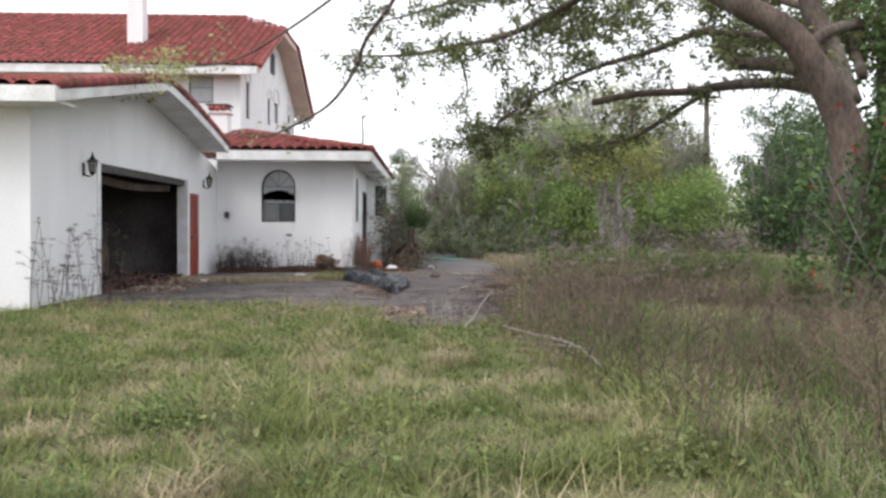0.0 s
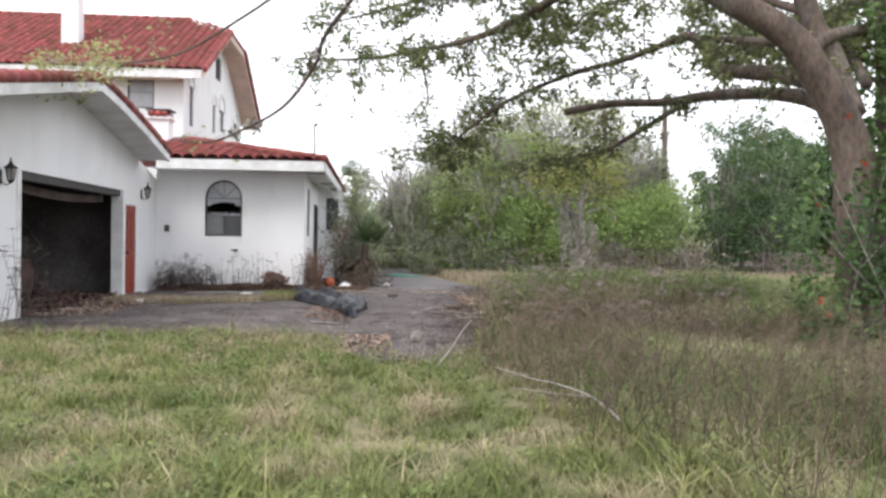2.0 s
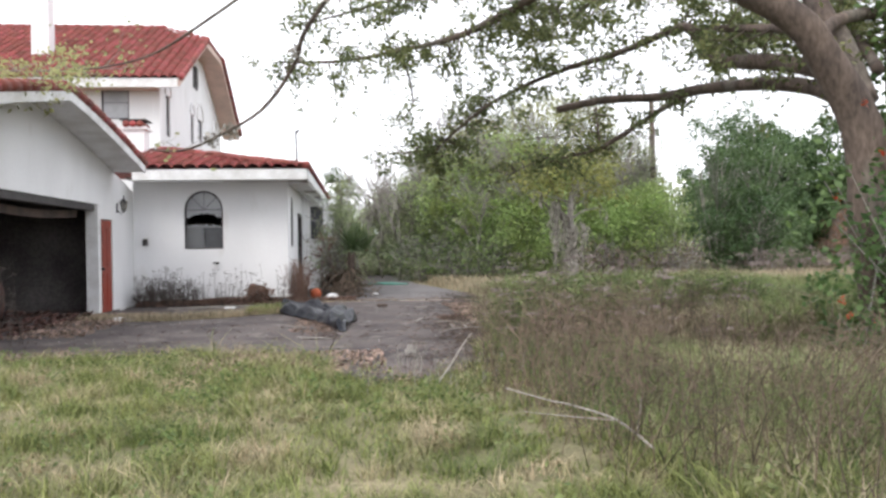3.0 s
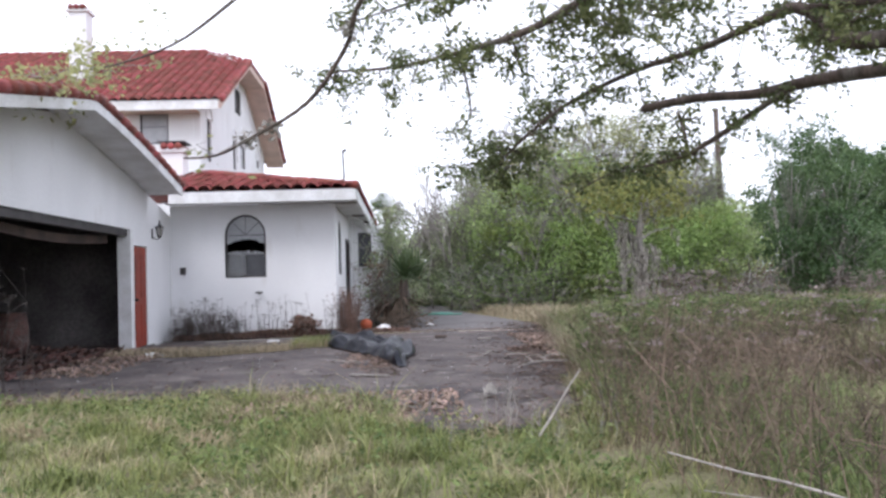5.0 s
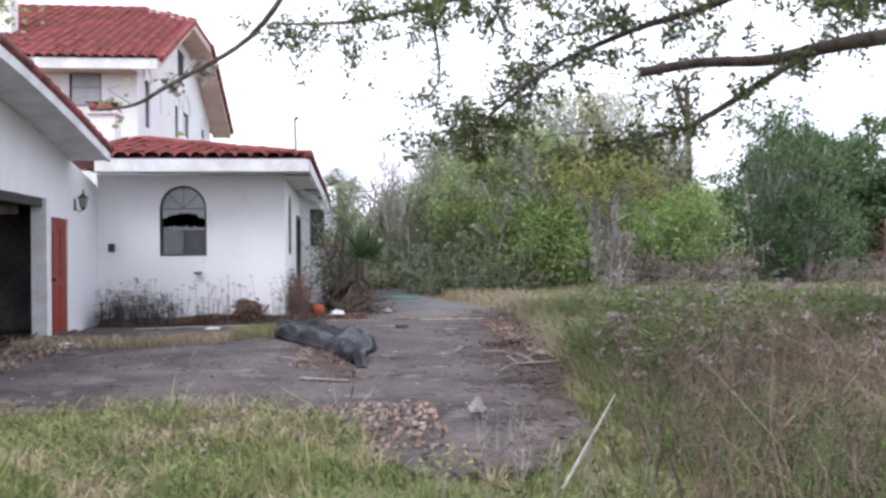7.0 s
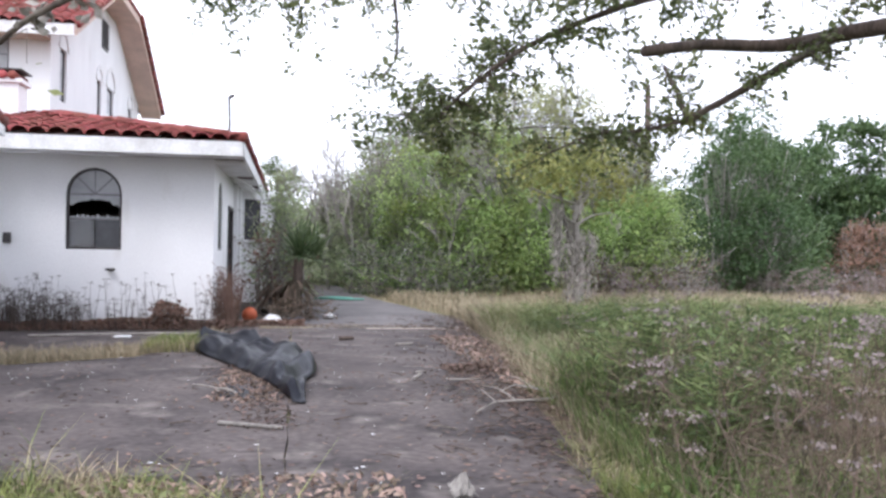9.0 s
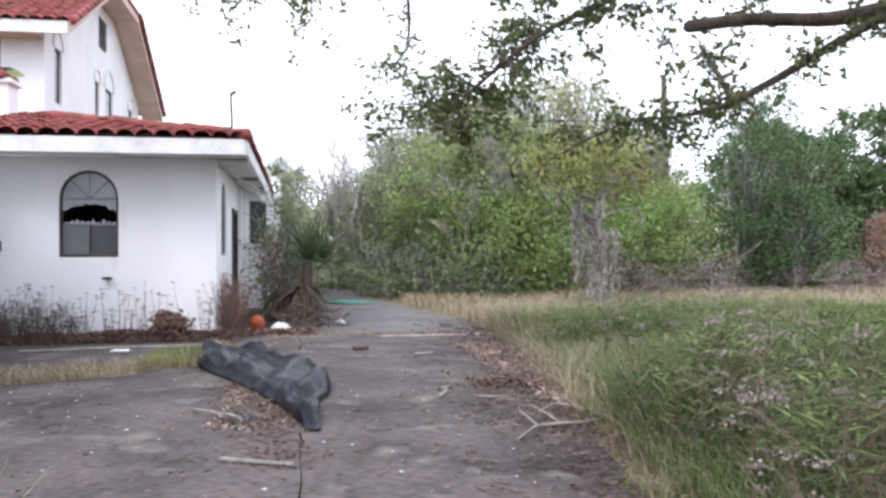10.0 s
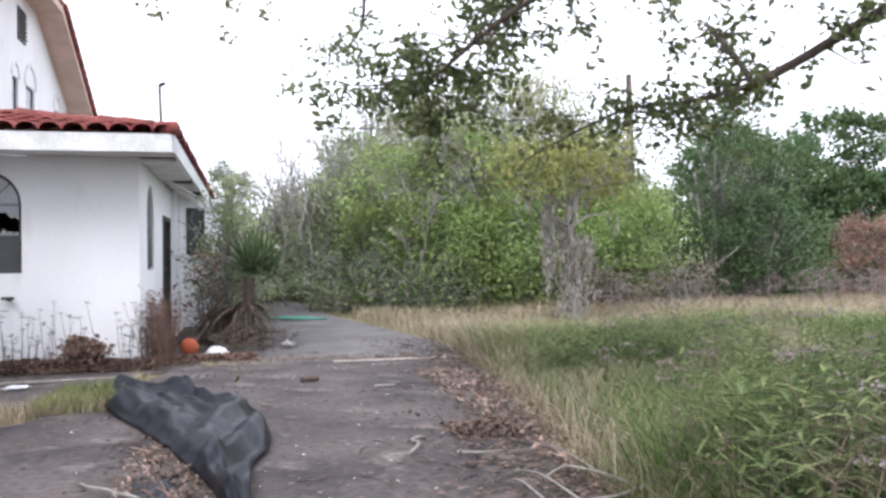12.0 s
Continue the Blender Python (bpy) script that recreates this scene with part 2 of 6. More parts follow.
def mesh_object(name, acc, material, origin, smooth=False):
    me = bpy.data.meshes.new(name)
    v = np.concatenate(acc.v) - np.array(origin)
    me.from_pydata(v.tolist(), [], acc.f)
    if name.endswith(("wall", "soffit", "board", "fascia", "roof", "panel", "frame", "window", "moulding")):
        bm = bmesh.new()
        bm.from_mesh(me)
        bmesh.ops.remove_doubles(bm, verts=bm.verts, dist=0.0005)
        bm.to_mesh(me)
        bm.free()
    me.materials.append(material)
    me.update()
    if smooth:
        me.polygons.foreach_set("use_smooth", [True] * len(me.polygons))
    ob = new(name, me)
    ORG[ob.name] = tuple(origin)
    return ob


def part(name, acc, material, parent, label="", smooth=False):
    """One mesh under a thing or a part."""
    ob = mesh_object(name, acc, material, ORG[parent.name], smooth)
    ob.parent = parent
    return tagged(ob, label)


def thing(name, origin, label, category, group="", kind=""):
    ob = new(name)
    ob.empty_display_size = 0.2
    ob.location = origin
    ORG[ob.name] = tuple(origin)
    return tagged(ob, label, category, group, kind)


def solo(name, acc, material, origin, label, category, group="", kind="", smooth=False):
    """A thing of one mesh."""
    ob = mesh_object(name, acc, material, origin, smooth)
    ob.location = origin
    return tagged(ob, label, category, group, kind)


def smooth_line(pts, steps=6):
    """Points on a smooth curve through pts."""
    p = np.array([pts[0], *pts, pts[-1]], float)
    out = []
    for i in range(1, len(p) - 2):
        for s in range(steps):
            t = s / steps
            out.append(0.5 * (2 * p[i] + (p[i + 1] - p[i - 1]) * t + (2 * p[i - 1] - 5 * p[i] + 4 * p[i + 1] - p[i + 2]) * t ** 2
                              + (3 * p[i] - p[i - 1] - 3 * p[i + 1] + p[i + 2]) * t ** 3))
    return out + [p[-2]]


def leaf_quads(centres, size, rng, elong=1.8, droop=0.0, flat=0.0):
    """Loose pointed leaves at the given centres, turned every way; flat: how far they lie face up."""
    c = np.asarray(centres, float)
    n = len(c)
    d = rng.normal(size=(n, 3))
    d[:, 2] = d[:, 2] * 0.7 - droop
    d /= np.linalg.norm(d, axis=1, keepdims=True)
    s = np.cross(d, rng.normal(size=(n, 3)) * (1 - flat) + np.array([0, 0, 1.6 * flat]))
    s /= np.linalg.norm(s, axis=1, keepdims=True) + 1e-9
    k = (size * rng.uniform(0.6, 1.35, n))[:, None]
    return np.stack([c - d * k * elong / 2, c + s * k / 2, c + d * k * elong / 2, c - s * k / 2], axis=1)


def blades(acc, base, height, width, lean, rng):
    """Loose bent blades of grass: five corners each."""
    n = len(base)
    a = rng.uniform(0, 2 * math.pi, n)
    out = np.stack([np.cos(a), np.sin(a), np.zeros(n)], 1)
    side = np.stack([-np.sin(a), np.cos(a), np.zeros(n)], 1) * (width / 2)[:, None]
    tip = out * (height * lean)[:, None]
    up = np.array([0, 0, 1.0])
    mid = base + tip * 0.3 + up * (height * 0.6)[:, None]
    top = base + tip + up * height[:, None]
    pts = np.stack([base - side, base + side, mid + side * 0.75, mid - side * 0.75, top], 1)
    i = np.arange(n) * 5
    faces = np.stack([i, i + 1, i + 2, i + 3], 1).tolist() + np.stack([i + 3, i + 2, i + 4], 1).tolist()
    acc.add(pts, [tuple(f) for f in faces])
    return acc


def patchy(x, y, scale, seed):
    """A smooth field from about 0 to 1 over the ground."""
    r = np.random.RandomState(seed)
    f = np.zeros_like(x)
    for _ in range(7):
        k, ph, a = r.normal(size=2) * scale, r.uniform(0, 6.28), r.uniform(0.5, 1)
        f += a * np.sin(k[0] * x + k[1] * y + ph)
    return 0.5 + f / 7


def drive_edges(y):
    """The left and right edge of the driveway, as the camera walks along it."""
    right = np.interp(y, [11.6, 12.7, 15.2, 18, 21, 24, 26, 30, 34, 46], [1.7, 2.4, 2.7, 3.1, 3.6, 3.85, 4.1, 3.6, 3.0, 2.3])
    left = np.interp(y, [11.6, 12.9, 14.0, 14.3, 24.0, 24.6, 30, 46], [1.0, 0.5, -0.1, -4.3, -4.3, 0.2, 0.9, 1.0])
    return left, right


def on_drive(x, y, margin=0.0):
    left, right = drive_edges(y)
    return (y > 11.6 + margin) & (x > left + margin) & (x < right - margin)


# ---- ground and driveway ----
def build_ground():
    axis = [-900, -400, -150, -80] + [-50 + 2 * i for i in range(51)] + [80, 150, 400, 900]
    acc = Acc()
    pts = [(x, y + 20, -0.045 + 0.02 * noise.noise(Vector((x * 0.3, y * 0.3, 0)))) for y in axis for x in axis]
    n = len(axis)
    acc.add(pts, [(j * n + i, j * n + i + 1, (j + 1) * n + i + 1, (j + 1) * n + i) for j in range(n - 1) for i in range(n - 1)])
    solo("ground", acc, M_SOIL, (0, 0, 0), "patchy soil and dead thatch under the grass", "ground", kind="structure", smooth=True)


def build_driveway():
    drive = thing("driveway", (1, 18, 0), "dark weathered concrete driveway, stained and cracked", "driveway", kind="structure")
    flat = lambda u, v, d: (u, v, d)

    def ragged(pts, amount, seed):
        r, out = random.Random(seed), []
        for (x0, y0), (x1, y1) in zip(pts, pts[1:] + pts[:1]):
            k = max(1, int(math.hypot(x1 - x0, y1 - y0) / 0.5))
            for i in range(k):
                t = i / k
                j = amount if i else 0
                out.append((x0 + (x1 - x0) * t + r.uniform(-j, j), y0 + (y1 - y0) * t + r.uniform(-j, j)))
        return out

    part("slab", Acc().prism(ragged([(-4.45, 14.2), (-0.1, 14.1), (0.64, 13.0), (0.64, 23.9), (-0.2, 23.95), (-0.6, 21.6), (-1.3, 20.0), (-2.6, 19.3), (-4.45, 19.5)], 0.025, 1),
                             flat, -0.12, 0.0), M_SLAB, drive)
    part("slab", Acc().prism(ragged([(0.65, 12.9), (1.0, 11.7), (1.7, 11.6), (2.4, 12.7), (2.75, 15.2), (3.15, 18), (3.65, 21), (3.9, 23.85), (0.65, 23.9)], 0.025, 2),
                             flat, -0.12, -0.006), M_SLAB, drive)
    part("slab", Acc().prism(ragged([(0.0, 23.98), (3.9, 23.93), (4.15, 26), (3.6, 30), (3.0, 34), (2.3, 46), (1.0, 46), (0.9, 30), (0.2, 26)], 0.025, 3),
                             flat, -0.12, -0.01), M_SLAB2, drive, "paler concrete slab beyond the joint")
    part("slab", Acc().prism(ragged([(-4.4, 20.6), (-2.2, 20.5), (-1.3, 21.4), (-0.5, 23.6), (-4.4, 23.5)], 0.03, 4), flat, -0.12, -0.012), M_SLAB, drive)
    part("joint_strip", Acc().prism(ragged([(2.0, 23.88), (3.88, 23.86), (3.9, 24.02), (2.0, 24.0)], 0.02, 6), flat, -0.1, 0.004), M_SAND, drive, "pale worn concrete lip at the joint")
    bed = Acc().prism([(-4.45, 23.4), (-0.4, 23.5), (0.3, 24.5), (0.9, 29), (-0.7, 38), (-0.7, 24.6), (-4.45, 24.6)], flat, -0.1, -0.02)
    solo("planting_bed", bed, M_DIRT, (0, 0, 0), "dark damp soil bed along the house wall", "soil", kind="structure")


# ---- house ----
def barrel_tile(width, length):
    """One half-round clay tile, its foot at the origin, running up along +y, arched over x."""
    acc, segs = Acc(), 6
    rows = []
    for y, r, lift in ((0, 0.5, 0.02), (length, 0.42, 0.0)):
        for thick in (0, 0.016):
            rows.append([(math.cos(math.pi * k / segs) * (width * r - thick), y, math.sin(math.pi * k / segs) * (width * r * 0.75 - thick) + lift)
                         for k in range(segs + 1)])
    pts = [p for row in rows for p in row]
    k = segs + 1
    f = [(i, i + 1, 2 * k + i + 1, 2 * k + i) for i in range(segs)]
    f += [(k + i + 1, k + i, i, i + 1)[::-1] for i in range(segs)]
    acc.add(pts, f)
    return acc


def tile_slope(parent, u_range, v_range, place, keep, limit, pitch=0.29, course=0.36, seed=0):
    """Rows of barrel tiles on a slope. place(u, v): the pose of the tile's foot; keep(u, v): whether one lies there.
    The first ones are pieces of their own, the rest one joined mesh."""
    rng = random.Random(seed)
    one = barrel_tile(pitch * 1.04, course * 1.15)
    verts = np.concatenate(one.v)
    me = bpy.data.meshes.new("roof_tile")
    me.from_pydata(verts.tolist(), [], one.f)
    me.materials.append(M_TILE)
    me.polygons.foreach_set("use_smooth", [True] * len(me.polygons))
    rest, made = Acc(), 0
    u = u_range[0]
    while (u - u_range[1]) * (1 if u_range[1] > u_range[0] else -1) < 0:
        v = v_range[0]
        while v < v_range[1]:
            if keep(u, v):
                m = place(u + rng.uniform(-0.008, 0.008), v + rng.uniform(-0.012, 0.012)) @ pose(0, 0, rng.uniform(0, 0.008), rng.uniform(-1.2, 1.2), rng.uniform(-2, 2), rng.uniform(-1.5, 1.5))
                if made < limit:
                    ob = new("roof_tile", me)
                    ob.parent = parent
                    ob.matrix_basis = Matrix.Translation([-c for c in ORG[parent.name]]) @ m
                    made += 1
                else:
                    a = np.array(m)
                    rest.add(verts @ a[:3, :3].T + a[:3, 3], one.f)
            v += course
        u += pitch * (1 if u_range[1] > u_range[0] else -1)
    if rest.count:
        tagged(part("roof_tiles", rest, M_TILES, parent, smooth=True), kind="stuff")


def arch_top(u0, u1, spring, steps=10):
    c, r = (u0 + u1) / 2, (u1 - u0) / 2
    return [(c - r * math.cos(math.pi * i / steps), spring + r * math.sin(math.pi * i / steps)) for i in range(steps + 1)]


def wall_with_openings(acc, u0, u1, z0, top, openings, place, d0, d1):
    """A wall from u0 to u1 under the height top(u), with openings (ua, ub, sill, spring, arched)."""
    def column(ua, ub, za, zb):
        acc.prism([(ua, za), (ub, zb), (ub, top(ub)), (ua, top(ua))], place, d0, d1)

    def run(ua, ub, z):
        k = max(1, int((ub - ua) / 0.8))
        for i in range(k):
            column(ua + (ub - ua) * i / k, ua + (ub - ua) * (i + 1) / k, z, z)

    at = u0
    for ua, ub, sill, spring, arched in openings:
        run(at, ua, z0)
        if sill > z0:
            acc.prism([(ua, z0), (ub, z0), (ub, sill), (ua, sill)], place, d0, d1)
        if arched:
            edge = arch_top(ua, ub, spring)
            for (a, za), (b, zb) in zip(edge, edge[1:]):
                column(a, b, za, zb)
        else:
            run(ua, ub, spring)
        at = ub
    run(at, u1, z0)
    return acc


GX, GY0, GY1 = -4.5, 13.6, 24.5          # garage front wall and its ends
WY, WX = 24.5, -0.75                     # wing: front wall and side wall
RIDGE_Y, RIDGE_Z = 17.9, 3.95            # garage gable
UPX, UPY0, UPY1 = -5.2, 30.6, 42.4       # upper storey: gable wall and its ends


def garage_roof(y):
    """Height of the garage roof's underside above y: a low gable whose slopes sag in a slight curve."""
    if y < RIDGE_Y:
        s = (RIDGE_Y - y) / (RIDGE_Y - 12.9)
        return RIDGE_Z - 0.95 * s
    s = (y - RIDGE_Y) / (22.9 - RIDGE_Y)
    return RIDGE_Z - 0.80 * (0.55 * s + 0.45 * s ** 1.6)


def upper_roof(y):
    return 6.62 + 0.485 * (min(y - 29.9, 43.1 - y))


def arched_window(parent, place, u0, u1, sill, spring, arched=True, fan=True, broken=False, pane_mat=None):
    """A window in its opening: frame, muntins and panes; place(u, z, d) with d into the wall."""
    win = part("window", frame_acc(place, u0, u1, sill, spring, arched), M_FRAME, parent, "arched window in a dark metal frame" if arched else "")
    c, r, mid = (u0 + u1) / 2, (u1 - u0) / 2, sill + (spring - sill) * 0.56
    bars = [((u0, mid), (u1, mid))]
    if arched and fan:
        bars += [((u0, spring), (u1, spring))]
        bars += [((c, spring), (c + r * math.cos(a), spring + r * math.sin(a))) for a in (radians(45), radians(90), radians(135))]
    for (ua, za), (ub, zb) in bars:
        part("muntin", Acc().beam(place(ua, za, 0.10), place(ub, zb, 0.10), 0.025, 0.03), M_MUNTIN, win)
    return win, mid


def frame_acc(place, u0, u1, sill, spring, arched):
    w = 0.045
    outer = [(u0, sill)] + (arch_top(u0, u1, spring)[0:] if arched else [(u0, spring), (u1, spring)]) + [(u1, sill)]
    inner = [(u0 + w, sill + w)] + (arch_top(u0 + w, u1 - w, spring) if arched else [(u0 + w, spring - w), (u1 - w, spring - w)]) + [(u1 - w, sill + w)]
    acc = Acc()
    k = len(outer)
    for i in range(k):
        j = (i + 1) % k
        acc.prism([outer[i], outer[j], inner[j], inner[i]], place, 0.06, 0.13)
    return acc


def build_house():
    house = thing("house", (-4.5, 24, 0), "abandoned white stucco house with red barrel-tile roofs", "house")
    gplace = lambda u, v, d: (GX - d, u, v)            # garage front: u is y
    wplace = lambda u, v, d: (u, WY + d, v)            # wing front: u is x
    splace = lambda u, v, d: (WX - d, u, v)            # wing side: u is y

    # garage
    top = lambda y: garage_roof(y) - 0.03
    part("garage_wall", wall_with_openings(Acc(), GY0, GY1, -0.05, top, [(16.2, 21.68, -0.05, 2.33, False), (21.87, 22.72, -0.05, 2.03, False)], gplace, 0, 0.2),
         M_STUCCO, house, "white stucco garage wall, stained near the ground")
    part("end_wall", Acc().box(-14, GX - 0.2, GY0, GY0 + 0.2, -0.05, 3.05), M_STUCCO, house)
    jamb = Acc().box(GX - 0.22, GX + 0.03, 21.57, 21.75, -0.02, 2.33)
    part("door_jamb", jamb, M_TRIM, house, "white painted garage door jamb")
    part("door_jamb", Acc().box(GX - 0.22, GX + 0.02, 16.08, 16.23, -0.02, 2.32), M_TRIM, house)
    part("door_header", Acc().box(GX - 0.19, GX - 0.03, 16.24, 21.56, 2.19, 2.326), M_FRAME, house, "dark timber header over the garage opening")
    sag = Acc()
    for i in range(12):
        ya, yb = 16.25 + i * 0.41, 16.25 + (i + 1) * 0.41
        drop = lambda y: 2.16 - 0.10 * math.sin((y - 16.2) / 5.15 * math.pi)
        sag.prism([(ya, drop(ya) - 0.10), (yb, drop(yb) - 0.10), (yb, drop(yb) + 0.05), (ya, drop(ya) + 0.05)], gplace, 0.27, 0.33)
    part("garage_door_panel", sag, M_WOOD, house, "dark sagging lower edge of the raised garage door")
    red = part("side_door", Acc().box(GX - 0.08, GX - 0.02, 21.89, 22.70, 0.0, 2.01), M_REDDOOR, house, "faded red wooden side door")
    for ya, yb, za, zb in ((21.98, 22.26, 0.15, 0.85), (22.34, 22.62, 0.15, 0.85), (21.98, 22.26, 1.0, 1.85), (22.34, 22.62, 1.0, 1.85)):
        part("door_panel", Acc().box(GX - 0.03, GX - 0.008, ya, yb, za, zb), M_REDDOOR, red)
    part("door_knob", Acc().tube([(GX - 0.02, 21.94, 0.95), (GX + 0.05, 21.94, 0.95)], [0.02, 0.03], 8), M_IRON, red, "dark metal knob")
    # garage interior, its dimness carried by the dark wall colour
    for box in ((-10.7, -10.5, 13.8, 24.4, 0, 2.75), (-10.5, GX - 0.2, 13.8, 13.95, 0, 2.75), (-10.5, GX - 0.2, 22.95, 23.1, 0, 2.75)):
        part("inner_wall", Acc().box(*box), M_INNER, house, "mottled plaster inside the garage, coloured dark for the indoor gloom")
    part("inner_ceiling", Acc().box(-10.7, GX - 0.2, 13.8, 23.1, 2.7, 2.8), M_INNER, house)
    part("garage_floor", Acc().box(-10.7, GX + 0.03, 13.85, 23.1, -0.06, 0.004), M_SLAB, house)

    ys = [12.9 + i * (22.9 - 12.9) / 24 for i in range(25)]
    deck, soffit = Acc(), Acc()
    fascia = Acc()
    for a, b in zip(ys, ys[1:]):
        pl = lambda u, v, d: (d, u, v)
        deck.prism([(a, garage_roof(a) + 0.02), (b, garage_roof(b) + 0.02), (b, garage_roof(b) + 0.10), (a, garage_roof(a) + 0.10)], pl, -14, -3.84)
        soffit.prism([(a, garage_roof(a) - 0.03), (b, garage_roof(b) - 0.03), (b, garage_roof(b) + 0.015), (a, garage_roof(a) + 0.015)], pl, GX + 0.003, -3.86)
        fascia.prism([(a, garage_roof(a) - 0.06), (b, garage_roof(b) - 0.06), (b, garage_roof(b) + 0.13), (a, garage_roof(a) + 0.13)], pl, -3.835, -3.79)
    groof = part("garage_roof", deck, M_UNDER, house, "low gabled roof over the garage")
    part("soffit", soffit, M_TRIM, groof)
    part("bargeboard", fascia, M_TRIM, groof, "white painted bargeboard")
    part("fascia", Acc().box(-14, -3.79, 12.82, 12.87, garage_roof(12.9) - 0.08, garage_roof(12.9) + 0.14), M_TRIM, groof)
    part("soffit", Acc().box(-14, -3.84, 12.88, GY0 - 0.003, garage_roof(12.9) - 0.06, garage_roof(12.9) - 0.03), M_TRIM, groof)

    def gslope(u, v):
        y = 12.85 + v * 0.98
        return pose(u, y, garage_roof(y) + 0.11, math.degrees(math.atan(0.19)), 0, 0)
    tile_slope(groof, (-3.95, -13.5), (0, 5.1), gslope, lambda u, v: True, 120, seed=3)
    for i in range(28):
        verge = Acc()
        y = 12.95 + i * 0.355
        z0, z1 = garage_roof(y) + 0.17, garage_roof(y + 0.4) + 0.17
        if i < 14:
            verge.tube([(-3.83, y, z0 + 0.02), (-3.83, y + 0.4, z1)], [0.10, 0.085], 8)
        else:
            verge.tube([(-3.83, y, z0), (-3.83, y + 0.4, z1 + 0.02)], [0.085, 0.10], 8)
        part("verge_tile", verge, M_TILE, groof, smooth=True)

    # wing with the arched windows
    high = lambda u: 3.02
    part("front_wall", wall_with_openings(Acc(), GX + 0.003, WX, -0.05, high, [(-3.28, -2.34, 1.35, 2.33, True)], wplace, 0, 0.2),
         M_STUCCO, house, "white stucco wall with an arched window")
    part("side_wall", wall_with_openings(Acc(), WY + 0.203, 36.0, -0.05, high, [(25.42, 26.38, 1.36, 2.25, True), (27.95, 29.15, -0.05, 2.3, False)], splace, 0, 0.2),
         M_STUCCO, house, "white stucco side wall")
    # wing room, walls to floor in the same colour darkened for indoor gloom
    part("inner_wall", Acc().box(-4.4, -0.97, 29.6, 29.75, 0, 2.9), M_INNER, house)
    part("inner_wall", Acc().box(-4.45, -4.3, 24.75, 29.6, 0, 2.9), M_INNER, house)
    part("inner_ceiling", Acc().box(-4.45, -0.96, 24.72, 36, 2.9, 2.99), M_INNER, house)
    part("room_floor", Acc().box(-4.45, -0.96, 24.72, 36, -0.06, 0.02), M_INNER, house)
    win, mid = arched_window(house, wplace, -3.28, -2.34, 1.35, 2.33)
    # lower sash: one dark pane and one with a pale board; the upper pane is broken away but for shards
    part("pane", Acc().prism([(-3.24, 1.39), (-2.82, 1.39), (-2.82, mid - 0.02), (-3.24, mid - 0.02)], wplace, 0.09, 0.096), M_GLASS, win).visible_shadow = False
    part("pane", Acc().prism([(-2.80, 1.39), (-2.38, 1.39), (-2.38, mid - 0.02), (-2.80, mid - 0.02)], wplace, 0.09, 0.096), M_DULL_PANE, win, "dull grey pane")
    fan = arch_top(-3.24, -2.38, 2.33)
    part("pane", Acc().prism(fan, wplace, 0.09, 0.096), M_PALE_PANE, win, "pale clouded fanlight")
    rng = random.Random(7)
    hole = [(-3.24, 2.32)]
    for i in range(15):
        u = -3.24 + 0.86 * i / 14
        hole.append((u, 2.32 - 0.05 - 0.12 * abs(math.sin(i * 1.7)) * rng.uniform(0.2, 1) - 0.14 * (abs(i - 7) / 7) ** 2))
    hole.append((-2.38, 2.32))
    shards = Acc()
    for (a, za), (b, zb) in zip(hole[1:-1], hole[2:-1]):
        shards.prism([(a, za), (b, zb), (b, 2.31), (a, 2.31)], wplace, 0.09, 0.096)
    part("broken_pane", shards, M_PALE_PANE, win, "jagged remains of a broken pane")
    low = Acc()
    for i in range(10):
        u = -3.22 + 0.084 * i
        low.prism([(u, mid + 0.015), (u + 0.084, mid + 0.015), (u + 0.04, mid + 0.03 + 0.07 * rng.random())], wplace, 0.09, 0.096)
    part("broken_pane", low, M_PALE_PANE, win)
    swin, smid = arched_window(house, splace, 25.42, 26.38, 1.36, 2.25)
    part("pane", Acc().prism([(25.46, 1.40), (26.34, 1.40)] + arch_top(25.46, 26.34, 2.25)[::-1], splace, 0.02, 0.026), M_DULL_PANE, swin, "dark dusty pane")
    dr = part("side_door_frame", Acc().box(WX - 0.12, WX + 0.03, 27.87, 27.97, 0, 2.35).box(WX - 0.12, WX + 0.03, 29.13, 29.23, 0, 2.35).box(WX - 0.12, WX + 0.03, 27.97, 29.13, 2.27, 2.35),
              M_FRAME, house, "dark doorway frame")
    part("door_leaf", Acc().box(WX - 0.14, WX - 0.10, 27.98, 29.12, 0.02, 2.25), M_FRAME, dr, "dark door leaf")
    for y in (29.5, 31.0):
        part("pilaster", Acc().box(WX + 0.003, WX + 0.10, y, y + 0.35, -0.05, 2.95), M_STUCCO, house, "white stucco pilaster")
    # a jog in the side wall with a window, further back
    jog = lambda u, v, d: (u, 32.0 + d, v)
    part("rear_wall", wall_with_openings(Acc(), WX + 0.003, 0.15, -0.05, lambda u: 2.95, [(-0.62, -0.2, 1.65, 2.75, False)], jog, 0, 0.2), M_STUCCO, house)
    part("rear_side_wall", Acc().box(-0.05, 0.15, 32.203, 46, -0.05, 2.95), M_STUCCO, house)
    jw, _ = arched_window(house, jog, -0.62, -0.2, 1.65, 2.75, arched=False)
    part("pane", Acc().prism([(-0.58, 1.69), (-0.24, 1.69), (-0.24, 2.71), (-0.58, 2.71)], jog, 0.09, 0.096), M_DULL_PANE, jw)
    part("sill", Acc().box(-0.68, -0.14, 31.85, 31.997, 1.55, 1.65), M_TRIM, jw)

    # wing roof: hipped, low
    E0, EX, pitch = 23.7, -0.24, 0.21
    wz = lambda s: 3.24 + pitch * s
    deck = Acc()
    s = 4.2
